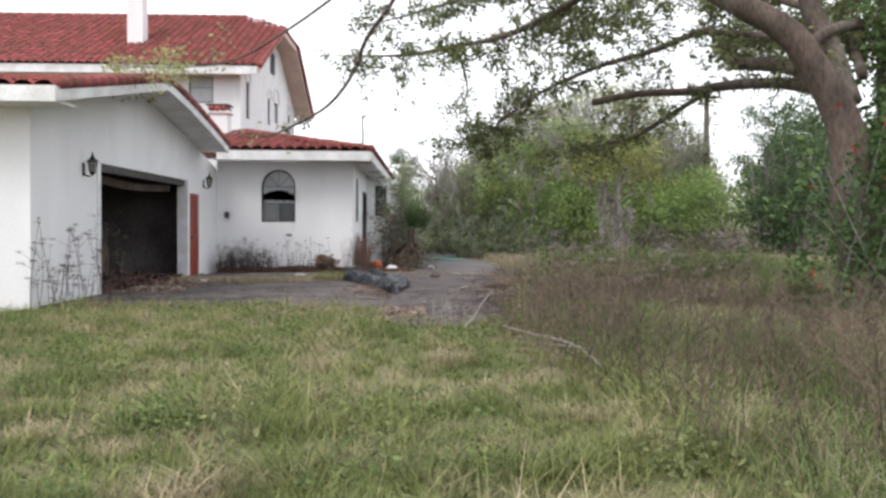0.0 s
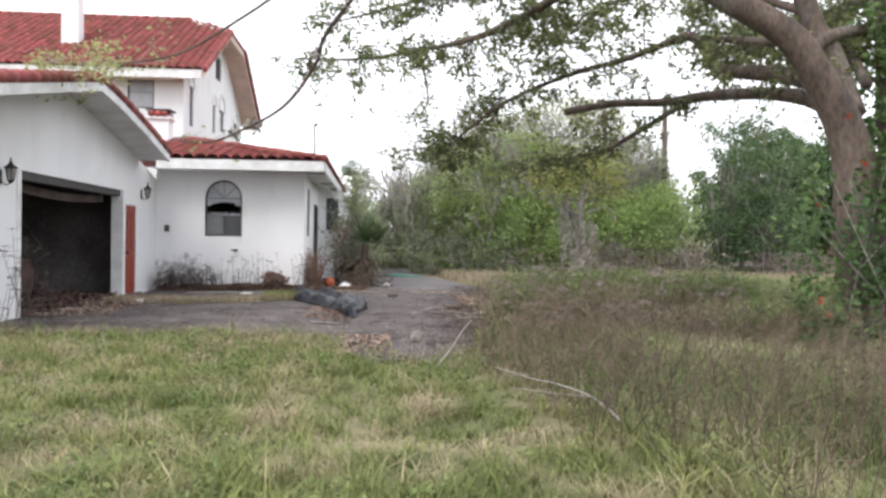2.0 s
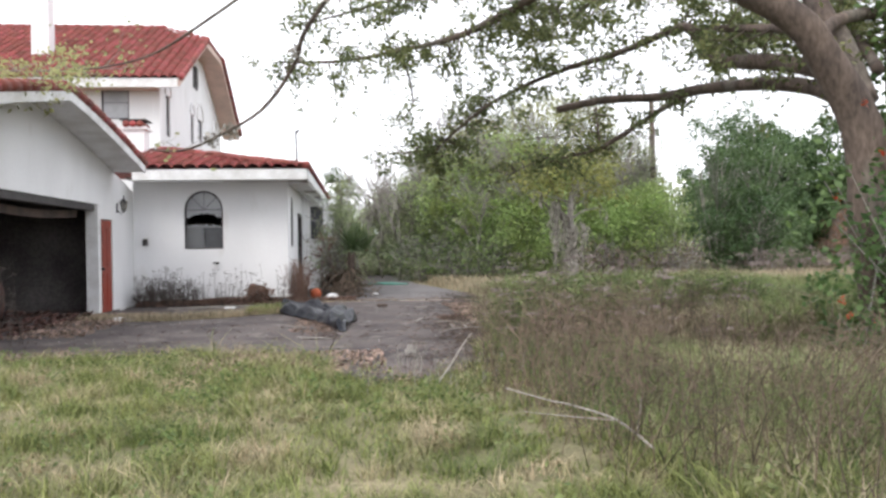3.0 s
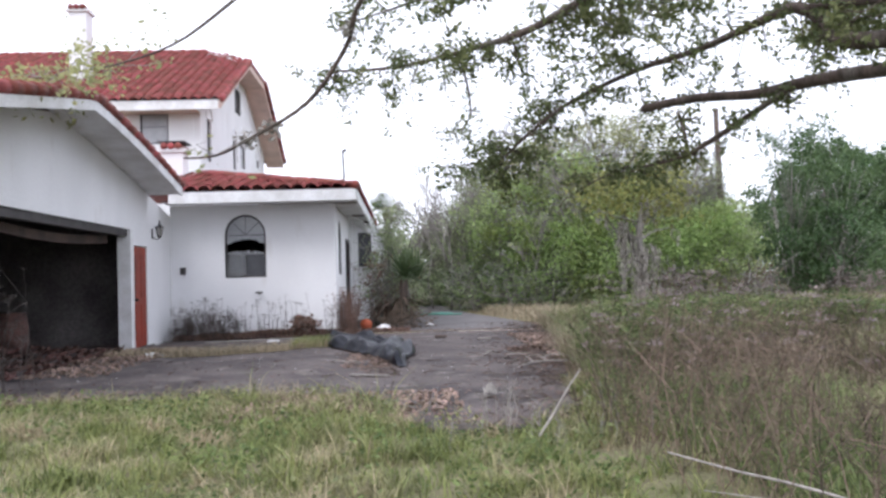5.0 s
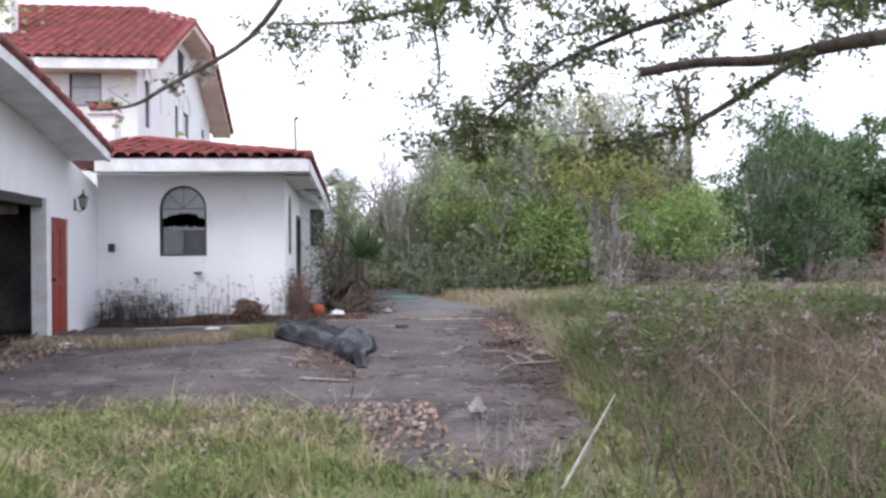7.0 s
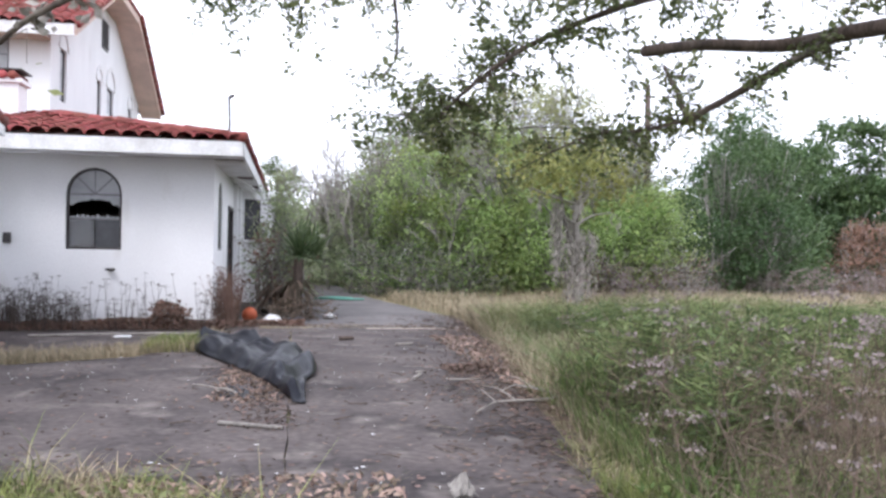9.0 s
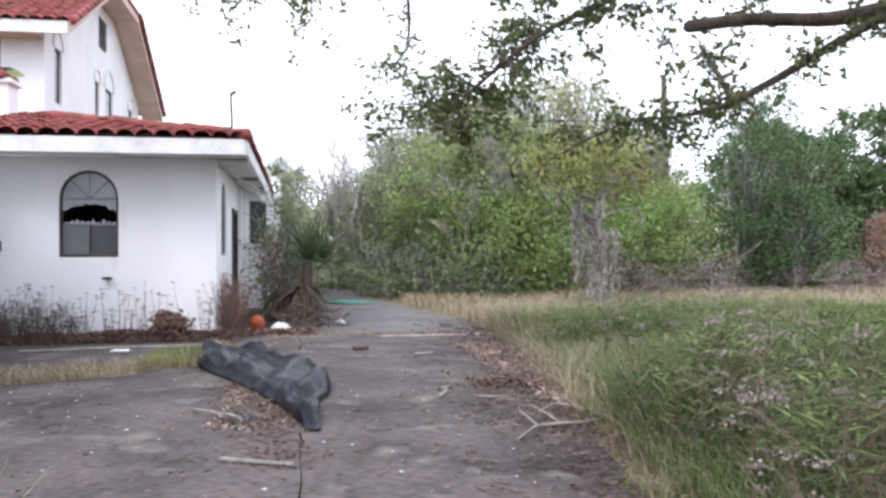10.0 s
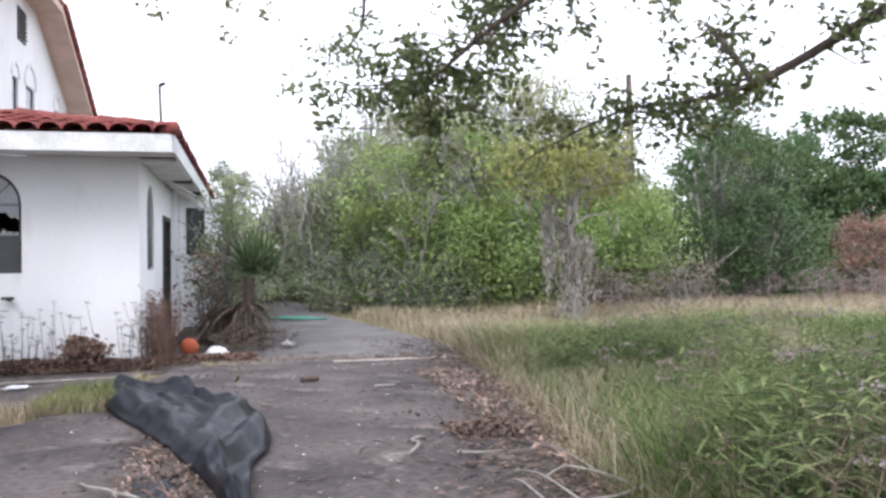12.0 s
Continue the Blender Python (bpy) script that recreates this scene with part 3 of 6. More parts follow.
    deck.add([(EX, E0, wz(0)), (EX - s, E0 + s, wz(s)), (EX - 9, E0 + s, wz(s)), (-4.9, E0, wz(0)),
              (EX, 38, wz(0)), (EX - s, 38, wz(s)), (EX, E0, 3.02), (-4.9, E0, 3.02), (EX, 38, 3.02), (EX - s, 38, 3.02)],
             [(0, 1, 2, 3), (0, 4, 5, 1), (6, 0, 3, 7), (6, 8, 4, 0), (8, 9, 5, 4)])
    wroof = part("wing_roof", deck, M_UNDER, house, "low hipped red tile roof")
    part("fascia", Acc().box(-4.3, EX + 0.02, E0 - 0.05, E0 - 0.003, 3.0, 3.25), M_TRIM, wroof, "white painted fascia board")
    part("fascia", Acc().box(EX + 0.003, EX + 0.05, E0, 38, 3.0, 3.25), M_TRIM, wroof)
    part("soffit", Acc().box(GX + 0.05, EX, E0, WY - 0.003, 3.025, 3.06), M_TRIM, wroof)
    for i in range(30):
        y = WY + 0.05 + i * 0.44
        if i in (7, 8, 13, 14, 15, 21):
            continue
        part("soffit_board", Acc().box(WX + 0.003, EX, y, y + 0.42, 2.97, 3.012), M_TRIM, wroof)
    for i in range(5):
        part("hanging_board", Acc().beam((WX + 0.1, 27.6 + i * 1.3, 2.98), (WX + 0.5, 28.6 + i * 1.35, 2.78 - 0.05 * (i % 3)), 0.11, 0.02), M_TRIM, wroof)

    def wslope(u, v):
        return pose(u, E0 - 0.09 + v * math.cos(math.atan(pitch)), wz(v) + 0.015, math.degrees(math.atan(pitch)), 0, 0)
    tile_slope(wroof, (EX - 0.08, -5.6), (0, 4.3), wslope, lambda u, v: v < (EX - u) + 0.25 or v < 0.1, 290, seed=4)

    def wside(u, v):
        return Matrix.Translation((EX + 0.09 - v * 0.978, u, wz(v) + 0.015)) @ pose(0, 0, 0, 0, 0, 90) @ pose(0, 0, 0, math.degrees(math.atan(pitch)), 0, 0)
    tile_slope(wroof, (E0 + 0.2, 38), (0, 4.2), wside, lambda u, v: v < (u - E0) + 0.25, 0, seed=5)
    for i in range(13):
        hip, a = Acc(), i * 0.34
        hip.tube([(EX + 0.06 - a, E0 - 0.06 + a, wz(a) + 0.09), (EX + 0.06 - a - 0.38, E0 - 0.06 + a + 0.38, wz(a + 0.38) + 0.07)], [0.10, 0.085], 8)
        part("hip_tile", hip, M_TILE, wroof, smooth=True)

    # upper storey
    uplace = lambda u, v, d: (UPX - d, u, v)
    fplace = lambda u, v, d: (u, UPY0 + d, v)
    def gable_top(y):
        return min(upper_roof(y), 9.05) - 0.05
    part("gable_wall", wall_with_openings(Acc(), UPY0, UPY1, 2.9, gable_top,
                                          [(31.44, 32.07, 5.1, 6.45, False), (35.55, 36.1, 5.38, 6.47, False), (36.9, 37.92, 5.63, 6.49, False), (40.41, 41.11, 6.08, 6.43, False)], uplace, 0, 0.2),
         M_STUCCO, house, "white stucco gable wall of the upper storey")
    part("upper_front_wall", wall_with_openings(Acc(), -22, UPX - 0.203, 2.9, lambda u: 6.85, [(-7.0, -6.15, 5.5, 6.45, False)], fplace, 0, 0.2), M_STUCCO, house)
    w, _ = arched_window(house, fplace, -7.0, -6.15, 5.5, 6.45, arched=False)
    part("pane", Acc().prism([(-6.96, 5.54), (-6.19, 5.54), (-6.19, 6.41), (-6.96, 6.41)], fplace, 0.09, 0.096), M_PALE_PANE, w, "grey reflecting pane")
    for ya, yb, za, zb in ((31.44, 32.07, 5.1, 6.45), (35.55, 36.1, 5.38, 6.47), (36.9, 37.92, 5.63, 6.49), (40.41, 41.11, 6.08, 6.43)):
        w, _ = arched_window(house, uplace, ya, yb, za, zb, arched=False)
        part("pane", Acc().prism([(ya + .04, za + .04), (yb - .04, za + .04), (yb - .04, zb - .04), (ya + .04, zb - .04)], uplace, 0.09, 0.096), M_PALE_PANE, w)
        outer, inn = arch_top(ya - 0.18, yb + 0.18, zb), arch_top(ya - 0.06, yb + 0.06, zb)
        mould = Acc()
        for i in range(len(outer) - 1):
            mould.prism([inn[i], inn[i + 1], outer[i + 1], outer[i]], uplace, -0.04, 0.0)
        part("arch_moulding", mould, M_TRIM, w)
    vent = part("gable_vent", Acc().box(UPX, UPX + 0.03, 36.05, 36.85, 7.55, 8.45), M_FRAME, house, "dark louvred gable vent")
    for i in range(7):
        part("slat", Acc().beam((UPX + 0.05, 36.08, 7.65 + i * 0.115), (UPX + 0.05, 36.82, 7.65 + i * 0.115), 0.06, 0.015), M_FRAME, vent)

    ridge_x, clip_x, RZ, RY = -6.3, -4.5, 9.82, 36.5
    y_a, y_b = 34.9, 38.1
    z_c = upper_roof(y_a)
    udeck = Acc().add([(clip_x, 29.9, 6.62), (clip_x, y_a, z_c), (ridge_x, RY, RZ), (-24, RY, RZ), (-24, 29.9, 6.62),
                       (clip_x, y_b, z_c), (clip_x, 43.1, 6.62), (-24, 43.1, 6.62)],
                      [(0, 1, 2, 3, 4), (1, 5, 2), (5, 6, 7, 3, 2)])
    under = 0.16
    udeck.add([(clip_x, 29.9, 6.62 - under), (clip_x, y_a, z_c - under), (-24, y_a, z_c - under), (-24, 29.9, 6.62 - under)], [(0, 1, 2, 3)])
    uroof = part("upper_roof", udeck, M_UNDER, house, "large red tile roof with clipped gable")
    rake = Acc()
    for ya, yb in ((29.9, y_a), (y_a, y_b), (y_b, 43.1)):
        za, zb = min(upper_roof(ya), z_c), min(upper_roof(yb), z_c)
        rake.prism([(ya, za - 0.22), (yb, zb - 0.22), (yb, zb + 0.06), (ya, za + 0.06)], lambda u, v, d: (d, u, v), clip_x + 0.003, clip_x + 0.05)
    part("bargeboard", rake, M_SOFFIT, uroof, "beige painted bargeboard")
    uso = Acc()
    for ya, yb in ((29.9, y_a), (y_a, y_b), (y_b, 43.1)):
        za, zb = min(upper_roof(ya), z_c), min(upper_roof(yb), z_c)
        uso.prism([(ya, za - 0.20), (yb, zb - 0.20), (yb, zb - 0.165), (ya, za - 0.165)], lambda u, v, d: (d, u, v), UPX + 0.003, clip_x)
    part("soffit", uso, M_SOFFIT, uroof, "beige soffit boards")
    part("fascia", Acc().box(-24, clip_x, 29.85, 29.897, 6.38, 6.66), M_TRIM, uroof, "white painted fascia board")
    part("soffit", Acc().box(-24, UPX, 29.9, UPY0 - 0.003, 6.40, 6.44), M_SOFFIT, uroof)

    ang = math.degrees(math.atan(0.485))
    def uslope(u, v):
        return pose(u, 29.82 + v * math.cos(math.atan(0.485)), 6.63 + v * math.sin(math.atan(0.485)), ang, 0, 0)
    tile_slope(uroof, (clip_x - 0.1, -23.5), (0, 7.3), uslope, lambda u, v: v < 5.6 or (v - 5.6) < (clip_x - u) * 0.95, 300, seed=6)
    for ya, yb in ((29.9, y_a), (y_b, 43.1)):
        k = 14
        for i in range(k):
            a, b = ya + (yb - ya) * i / k, ya + (yb - ya) * (i + 1.1) / k
            up = 1 if ya < 33 else -1
            part("verge_tile", Acc().tube([(clip_x + 0.09, a, upper_roof(a) + 0.06), (clip_x + 0.09, b, upper_roof(b) + 0.06)], [0.105, 0.08][::up], 8), M_TILE, uroof, smooth=True)
    for i in range(8):
        a = y_a + (y_b - y_a) * i / 8
        part("verge_tile", Acc().tube([(clip_x + 0.02, a, z_c + 0.07), (clip_x + 0.02, a + 0.43, z_c + 0.07)], [0.09, 0.08], 8), M_TILE, uroof, smooth=True)
    for i in range(44):
        part("ridge_tile", Acc().tube([(ridge_x - i * 0.4, RY, RZ + 0.09), (ridge_x - i * 0.4 - 0.43, RY, RZ + 0.07)], [0.12, 0.10], 8), M_TILE, uroof, smooth=True)
    part("rear_wall_upper", Acc().box(-22, UPX - 0.2, UPY1 - 0.2, UPY1, 2.9, 6.6), M_STUCCO, house)

    # chimneys
    def chimney(x, y, w, z0, z1, label):
        ch = part("chimney", Acc().box(x - w / 2, x + w / 2, y - w / 2, y + w / 2, z0, z1), M_STUCCO, house, label)
        part("chimney_cap", Acc().box(x - w / 2 - 0.07, x + w / 2 + 0.07, y - w / 2 - 0.07, y + w / 2 + 0.07, z1, z1 + 0.08), M_STUCCO, ch)
        t = Acc()
        for k in (-1, 0, 1):
            t.tube([(x + k * w * 0.33, y - w / 2 - 0.1, z1 + 0.14), (x + k * w * 0.33, y + w / 2 + 0.1, z1 + 0.14)], [0.09, 0.09], 8)
        part("cap_tiles", t, M_TILES, ch, "red tiles capping the chimney", smooth=True)
        return ch
    chimney(-9.4, 32.5, 0.56, 7.4, 10.1, "white stucco chimney")
    low = chimney(-5.0, 26.9, 0.55, 3.6, 4.62, "low white flue with red tile cap")
    part("flue_cover", Acc().box(-5.35, -4.65, 26.55, 27.25, 4.86, 4.89), M_FRAME, low, "grey metal flue cover")
    part("aerial_mast", Acc().tube([(-0.7, 27, 3.3), (-0.68, 27, 4.0), (-0.7, 27, 4.6)], [0.03, 0.026, 0.024], 6).tube([(-0.7, 27, 4.58), (-0.6, 27, 4.64)], [0.04, 0.03], 6), M_FRAME, house, "thin metal aerial mast on the roof")


def wall_lantern(y, z):
    """A wrought-iron carriage lamp on the garage wall."""
    x = GX
    lamp = thing("wall_lantern", (x, y, z), "black iron carriage lantern on the garage wall", "wall lamp", "garage lanterns")
    lamp.scale = (0.78, 0.78, 0.78)
    part("back_plate", Acc().box(x + 0.002, x + 0.02, y - 0.05, y + 0.05, z - 0.18, z + 0.1), M_IRON, lamp)
    part("arm", Acc().tube(smooth_line([(x + 0.02, y, z - 0.12), (x + 0.12, y, z - 0.2), (x + 0.2, y, z - 0.12)]), [0.012] * 13, 6), M_IRON, lamp)
    c = x + 0.2
    part("glass_body", Acc().tube([(c, y, z - 0.1), (c, y, z + 0.12)], [0.06, 0.095], 6), M_LAMPGLASS, lamp, "clouded lamp glass").visible_shadow = False
    for k in range(6):
        a = math.pi * k / 3
        part("glazing_bar", Acc().tube([(c + 0.062 * math.cos(a), y + 0.062 * math.sin(a), z - 0.1), (c + 0.098 * math.cos(a), y + 0.098 * math.sin(a), z + 0.12)], [0.009, 0.009], 5), M_IRON, lamp)
    part("cap", Acc().tube([(c, y, z + 0.12), (c, y, z + 0.14), (c, y, z + 0.2), (c, y, z + 0.26)], [0.13, 0.125, 0.05, 0.02], 8), M_IRON, lamp)
    part("finial", Acc().tube([(c, y, z + 0.26), (c, y, z + 0.30), (c, y, z + 0.34)], [0.012, 0.022, 0.004], 6), M_IRON, lamp)
    part("base_cup", Acc().tube([(c, y, z - 0.17), (c, y, z - 0.13), (c, y, z - 0.1)], [0.01, 0.05, 0.065], 8), M_IRON, lamp)


build_ground()
build_driveway()
build_house()
wall_lantern(15.5, 2.2)
wall_lantern(23.1, 2.35)


# ---- plants ----
def build_lawn():
    rng = np.random.RandomState(11)
    acc = Acc()
    zones = ((-3.2, 3.6, 2.6, 7.5, 210), (-4.5, 4.0, 7.5, 14.6, 125), (-11, -4.5, -2, 14, 22), (4, 11, -2, 16, 18), (-4.5, 4, -3, 2.6, 34), (-4.5, -3.2, 2.6, 7.5, 60))
    for x0, x1, y0, y1, dens in zones:
        n = int((x1 - x0) * (y1 - y0) * dens)
        tx, ty = rng.uniform(x0, x1, n), rng.uniform(y0, y1, n)
        f = np.clip(0.55 * patchy(tx, ty, 1.6, 5) + 0.75 * patchy(tx, ty, 4.5, 6) - 0.15, 0, 1.2)
        keep = rng.uniform(0, 1, n) < 0.25 + 1.1 * f
        tx, ty, f = tx[keep], ty[keep], f[keep]
        tall = (0.035 + 0.15 * f) * rng.uniform(0.5, 1.4, len(tx)) * np.where(rng.uniform(size=len(tx)) < 0.06, 1.7, 1)
        k = 13
        spread = rng.uniform(0.02, 0.08, len(tx))
        x = (tx[:, None] + rng.normal(size=(len(tx), k)) * spread[:, None]).ravel()
        y = (ty[:, None] + rng.normal(size=(len(tx), k)) * spread[:, None]).ravel()
        h = np.repeat(tall, k) * rng.uniform(0.5, 1.25, len(x))
        edge = 14.25 + 0.5 * (patchy(x, y, 2.5, 3) - 0.5)
        ok = ~on_drive(x, y, 0.06) & (y < edge + np.where(x > 1.6, 6, 0)) & ~((x < -4.2) & (y > 13.3))
        x, y, h = x[ok], y[ok], h[ok]
        blades(acc, np.stack([x, y, np.full_like(x, -0.05)], 1), h, rng.uniform(0.004, 0.011, len(x)), rng.uniform(0.3, 2.3, len(x)), rng)
    solo("lawn_grass", acc, M_LAWN, (0, 0, 0), "rough green lawn with straw-coloured dead patches", "grass", kind="stuff")
    # broad-leaved weeds among the grass
    acc = Acc()
    n = 210
    x, y = rng.uniform(-4, 3.2, n), rng.uniform(3.2, 13.5, n)
    ok = ~on_drive(x, y, -0.1)
    for cx, cy in zip(x[ok], y[ok]):
        k = rng.randint(20, 80)
        c = np.stack([cx + rng.normal(0, 0.09, k), cy + rng.normal(0, 0.09, k), rng.uniform(0.0, 0.2, k)], 1)
        acc.quads(leaf_quads(c, 0.02, rng, 2.2))
    solo("lawn_weeds", acc, M_TALLGRASS, (0, 0, 0), "small bright green broad-leaved weeds in the lawn", "weeds", kind="stuff")


def grass_field(name, label, category, material, n, x0, x1, y0, y1, keep, h0, h1, w, lean, seed):
    rng = np.random.RandomState(seed)
    x, y = rng.uniform(x0, x1, n), rng.uniform(y0, y1, n)
    f = patchy(x, y, 1.1, seed + 1)
    ok = keep(x, y) & (rng.uniform(size=n) < 0.25 + 1.1 * f)
    x, y, f = x[ok], y[ok], f[ok]
    h = (h0 + (h1 - h0) * f) * rng.uniform(0.6, 1.25, len(x))
    acc = blades(Acc(), np.stack([x, y, np.full_like(x, -0.05)], 1), h, w * rng.uniform(0.6, 1.3, len(x)), lean * rng.uniform(0.3, 1.5, len(x)), rng)
    return solo(name, acc, material, (0, 0, 0), label, category, kind="stuff")


def stalk_weeds(name, label, material, spots, h0, h1, seed, twigs=5, head=0.0, head_material=None, thick=0.004, mess=0.12, umbel=False):
    """Dry upright weeds: a thin stalk with side twigs, some with a seed head."""
    rng = np.random.RandomState(seed)
    acc, heads = Acc(), []
    for cx, cy in spots:
        h = rng.uniform(h0, h1)
        lean = rng.normal(0, mess, 2) * h
        foot, tip = np.array([cx, cy, -0.05]), np.array([cx + lean[0], cy + lean[1], h])
        bend = (foot + tip) / 2 + rng.normal(0, 0.03 + 0.25 * (mess - 0.12), 3)
        acc.tube([foot, bend, tip], [thick, thick * 0.8, thick * 0.4], 3)
        for _ in range(twigs):
            t = rng.uniform(0.3, 0.95)
            a = foot + (tip - foot) * t
            d = np.array([rng.normal(), rng.normal(), rng.uniform(0.3 - 3 * (mess - 0.12), 1.6 - 2 * (mess - 0.12))])
            b = a + d / np.linalg.norm(d) * h * rng.uniform(0.1, 0.3)
            acc.tube([a, b], [thick * 0.55, thick * 0.3], 3)
            if head:
                heads.append(b)
        heads.append(tip)
    ob = solo(name, acc, material, (0, 0, 0), label, "weeds", kind="stuff")
    if head:
        pts = np.repeat(np.array(heads), 26 if umbel else 11, axis=0)
        pts = pts + rng.normal(0, head, pts.shape) * np.array([1, 1, 0.28 if umbel else 0.6])
        part("seed_heads", Acc().quads(leaf_quads(pts, head * (0.42 if umbel else 0.75), rng, 1.4)), head_material or material, ob)
    return ob


def scatter(n, x0, x1, y0, y1, keep, seed, scale=1.2, cut=0.35):
    rng = np.random.RandomState(seed)
    x, y = rng.uniform(x0, x1, n), rng.uniform(y0, y1, n)
    ok = keep(x, y) & (patchy(x, y, scale, seed + 3) > cut)
    return np.stack([x[ok], y[ok]], 1)


def clump_tree(name, label, x, y, height, width, leaf_material, seed, clumps=60, per=70, leaf=0.10, low=0.15, trunk_r=0.12, stems=3, spread=0.42, bark=None, group="thicket trees", flat=0.0, twigs=0):
    """A bushy tree: forked tapering stems, limbs to each clump of leaves, and an uneven crown with gaps."""
    rng = np.random.RandomState(seed)
    tree = thing(name, (x, y, 0), label, "tree", group)
    wood, leaves = Acc(), []
    for s in range(stems):
        a = rng.uniform(0, 6.28)
        top = np.array([x + math.cos(a) * width * 0.18, y + math.sin(a) * width * 0.18, height * rng.uniform(0.6, 0.8)])
        foot = np.array([x + math.cos(a) * trunk_r, y + math.sin(a) * trunk_r, -0.1])
        line = smooth_line([foot, foot * 0.5 + top * 0.5 + rng.normal(0, 0.15, 3), top], 4)
        wood.tube(line, list(np.linspace(trunk_r, trunk_r * 0.35, len(line))), 6, 0.2)
    for _ in range(clumps):
        zz, a = rng.uniform(0, 1) ** 0.85, rng.uniform(0, 6.28)
        r = math.sqrt(max(0.05, 1 - ((zz - 0.42) / 0.62) ** 2)) * rng.uniform(0.15, 1.0) ** 0.5 * (1 + 0.2 * math.sin(3 * a + seed))
        z = height * (low + (1 - low) * zz)
        c = np.array([x + math.cos(a) * r * width / 2, y + math.sin(a) * r * width / 2, z])
        c += rng.normal(0, 0.12 * width / 4, 3)
        c[2] = max(c[2], 0.15)
        root = np.array([x + (c[0] - x) * 0.2, y + (c[1] - y) * 0.2, max(0.2, c[2] * 0.55)])
        bend = (root + c) / 2 + rng.normal(0, 0.12, 3)
        wood.tube([root, bend, c], [trunk_r * 0.22, trunk_r * 0.14, 0.008], 4)
        k = int(per * rng.uniform(0.5, 1.4))
        leaves.append(c + rng.normal(0, spread * rng.uniform(0.6, 1.2), (k, 3)) * np.array([1, 1, 0.7]))
        for _ in range(twigs):
            e = c + rng.normal(0, spread * 1.3, 3)
            wood.tube([root + (c - root) * rng.uniform(0.5, 1), (c + e) / 2 + rng.normal(0, 0.06, 3), e + np.array([0, 0, 0.15])], [0.012, 0.010, 0.008], 3)
    part("trunk", wood, bark or M_TWIG, tree, smooth=True)
    if per:
        pts = np.concatenate(leaves)
        pts[:, 2] = np.maximum(pts[:, 2], 0.05)
        part("crown", Acc().quads(leaf_quads(pts, leaf, rng, 1.7, 0.2, flat)), leaf_material, tree)
    return tree


def bare_tree(x, y, height, width, seed, material=None):
    """A leafless grey tree: limbs that fork three times into fine twigs."""
    rng = np.random.RandomState(seed)
    tree = thing("bare_tree", (x, y, 0), "leafless grey tree with fine twigs in the thicket", "tree", "thicket trees")
    wood, twigs = Acc(), Acc()

    def grow(a, d, length, r, level):
        b = a + d * length
        m = (a + b) / 2 + rng.normal(0, length * 0.06, 3)
        (wood if level < 2 else twigs).tube([a, m, b], [r, r * 0.8, r * 0.6], 5 if level < 2 else 3)
        if level == 4:
            return
        for _ in range((4, 4, 4, 3)[level]):
            e = d + rng.normal(0, 0.5, 3) * np.array([width / height, width / height, 0.55])
            e /= np.linalg.norm(e)
            grow(a + (b - a) * rng.uniform(0.45, 1.0), e, length * rng.uniform(0.5, 0.8), max(r * 0.6, 0.014), level + 1)

    grow(np.array([x, y, -0.1]), np.array([0, 0, 1.0]), height * 0.42, 0.05, 0)
    part("trunk", wood, material or M_TWIG, tree, smooth=True)
    part("twig_crown", twigs, material or M_TWIG, tree)


def limb(acc, pts, r0, r1, sides=10, rough=0.12):
    line = smooth_line(pts, 5)
    acc.tube(line, list(np.linspace(r0, r1, len(line))), sides, rough)
    return line


def twig_leaves(line, rng, acc, leaves, n, reach, per, leaf_spread, droop=0.25, r=0.012, start=0.0):
    """Twigs along a limb, each ending in a few tufts of leaves."""
    line = np.array(line)
    for _ in range(n):
        i = rng.randint(int(start * (len(line) - 1)), len(line))
        a = line[i]
        d = rng.normal(size=3)
        d[2] = d[2] * 0.6 - droop
        d /= np.linalg.norm(d)
        L = reach * rng.uniform(0.35, 1.0)
        b = a + d * L * 0.5 + rng.normal(0, 0.08, 3)
        c = a + d * L + np.array([0, 0, -0.1 * L])
        acc.tube([a, b, c], [r, r * 0.7, r * 0.4], 4)
        for t in (0.45, 0.7, 1.0):
            p = a + (c - a) * t + rng.normal(0, 0.08, 3)
            leaves.append(p + rng.normal(0, leaf_spread, (int(per * rng.uniform(0.5, 1.4)), 3)))


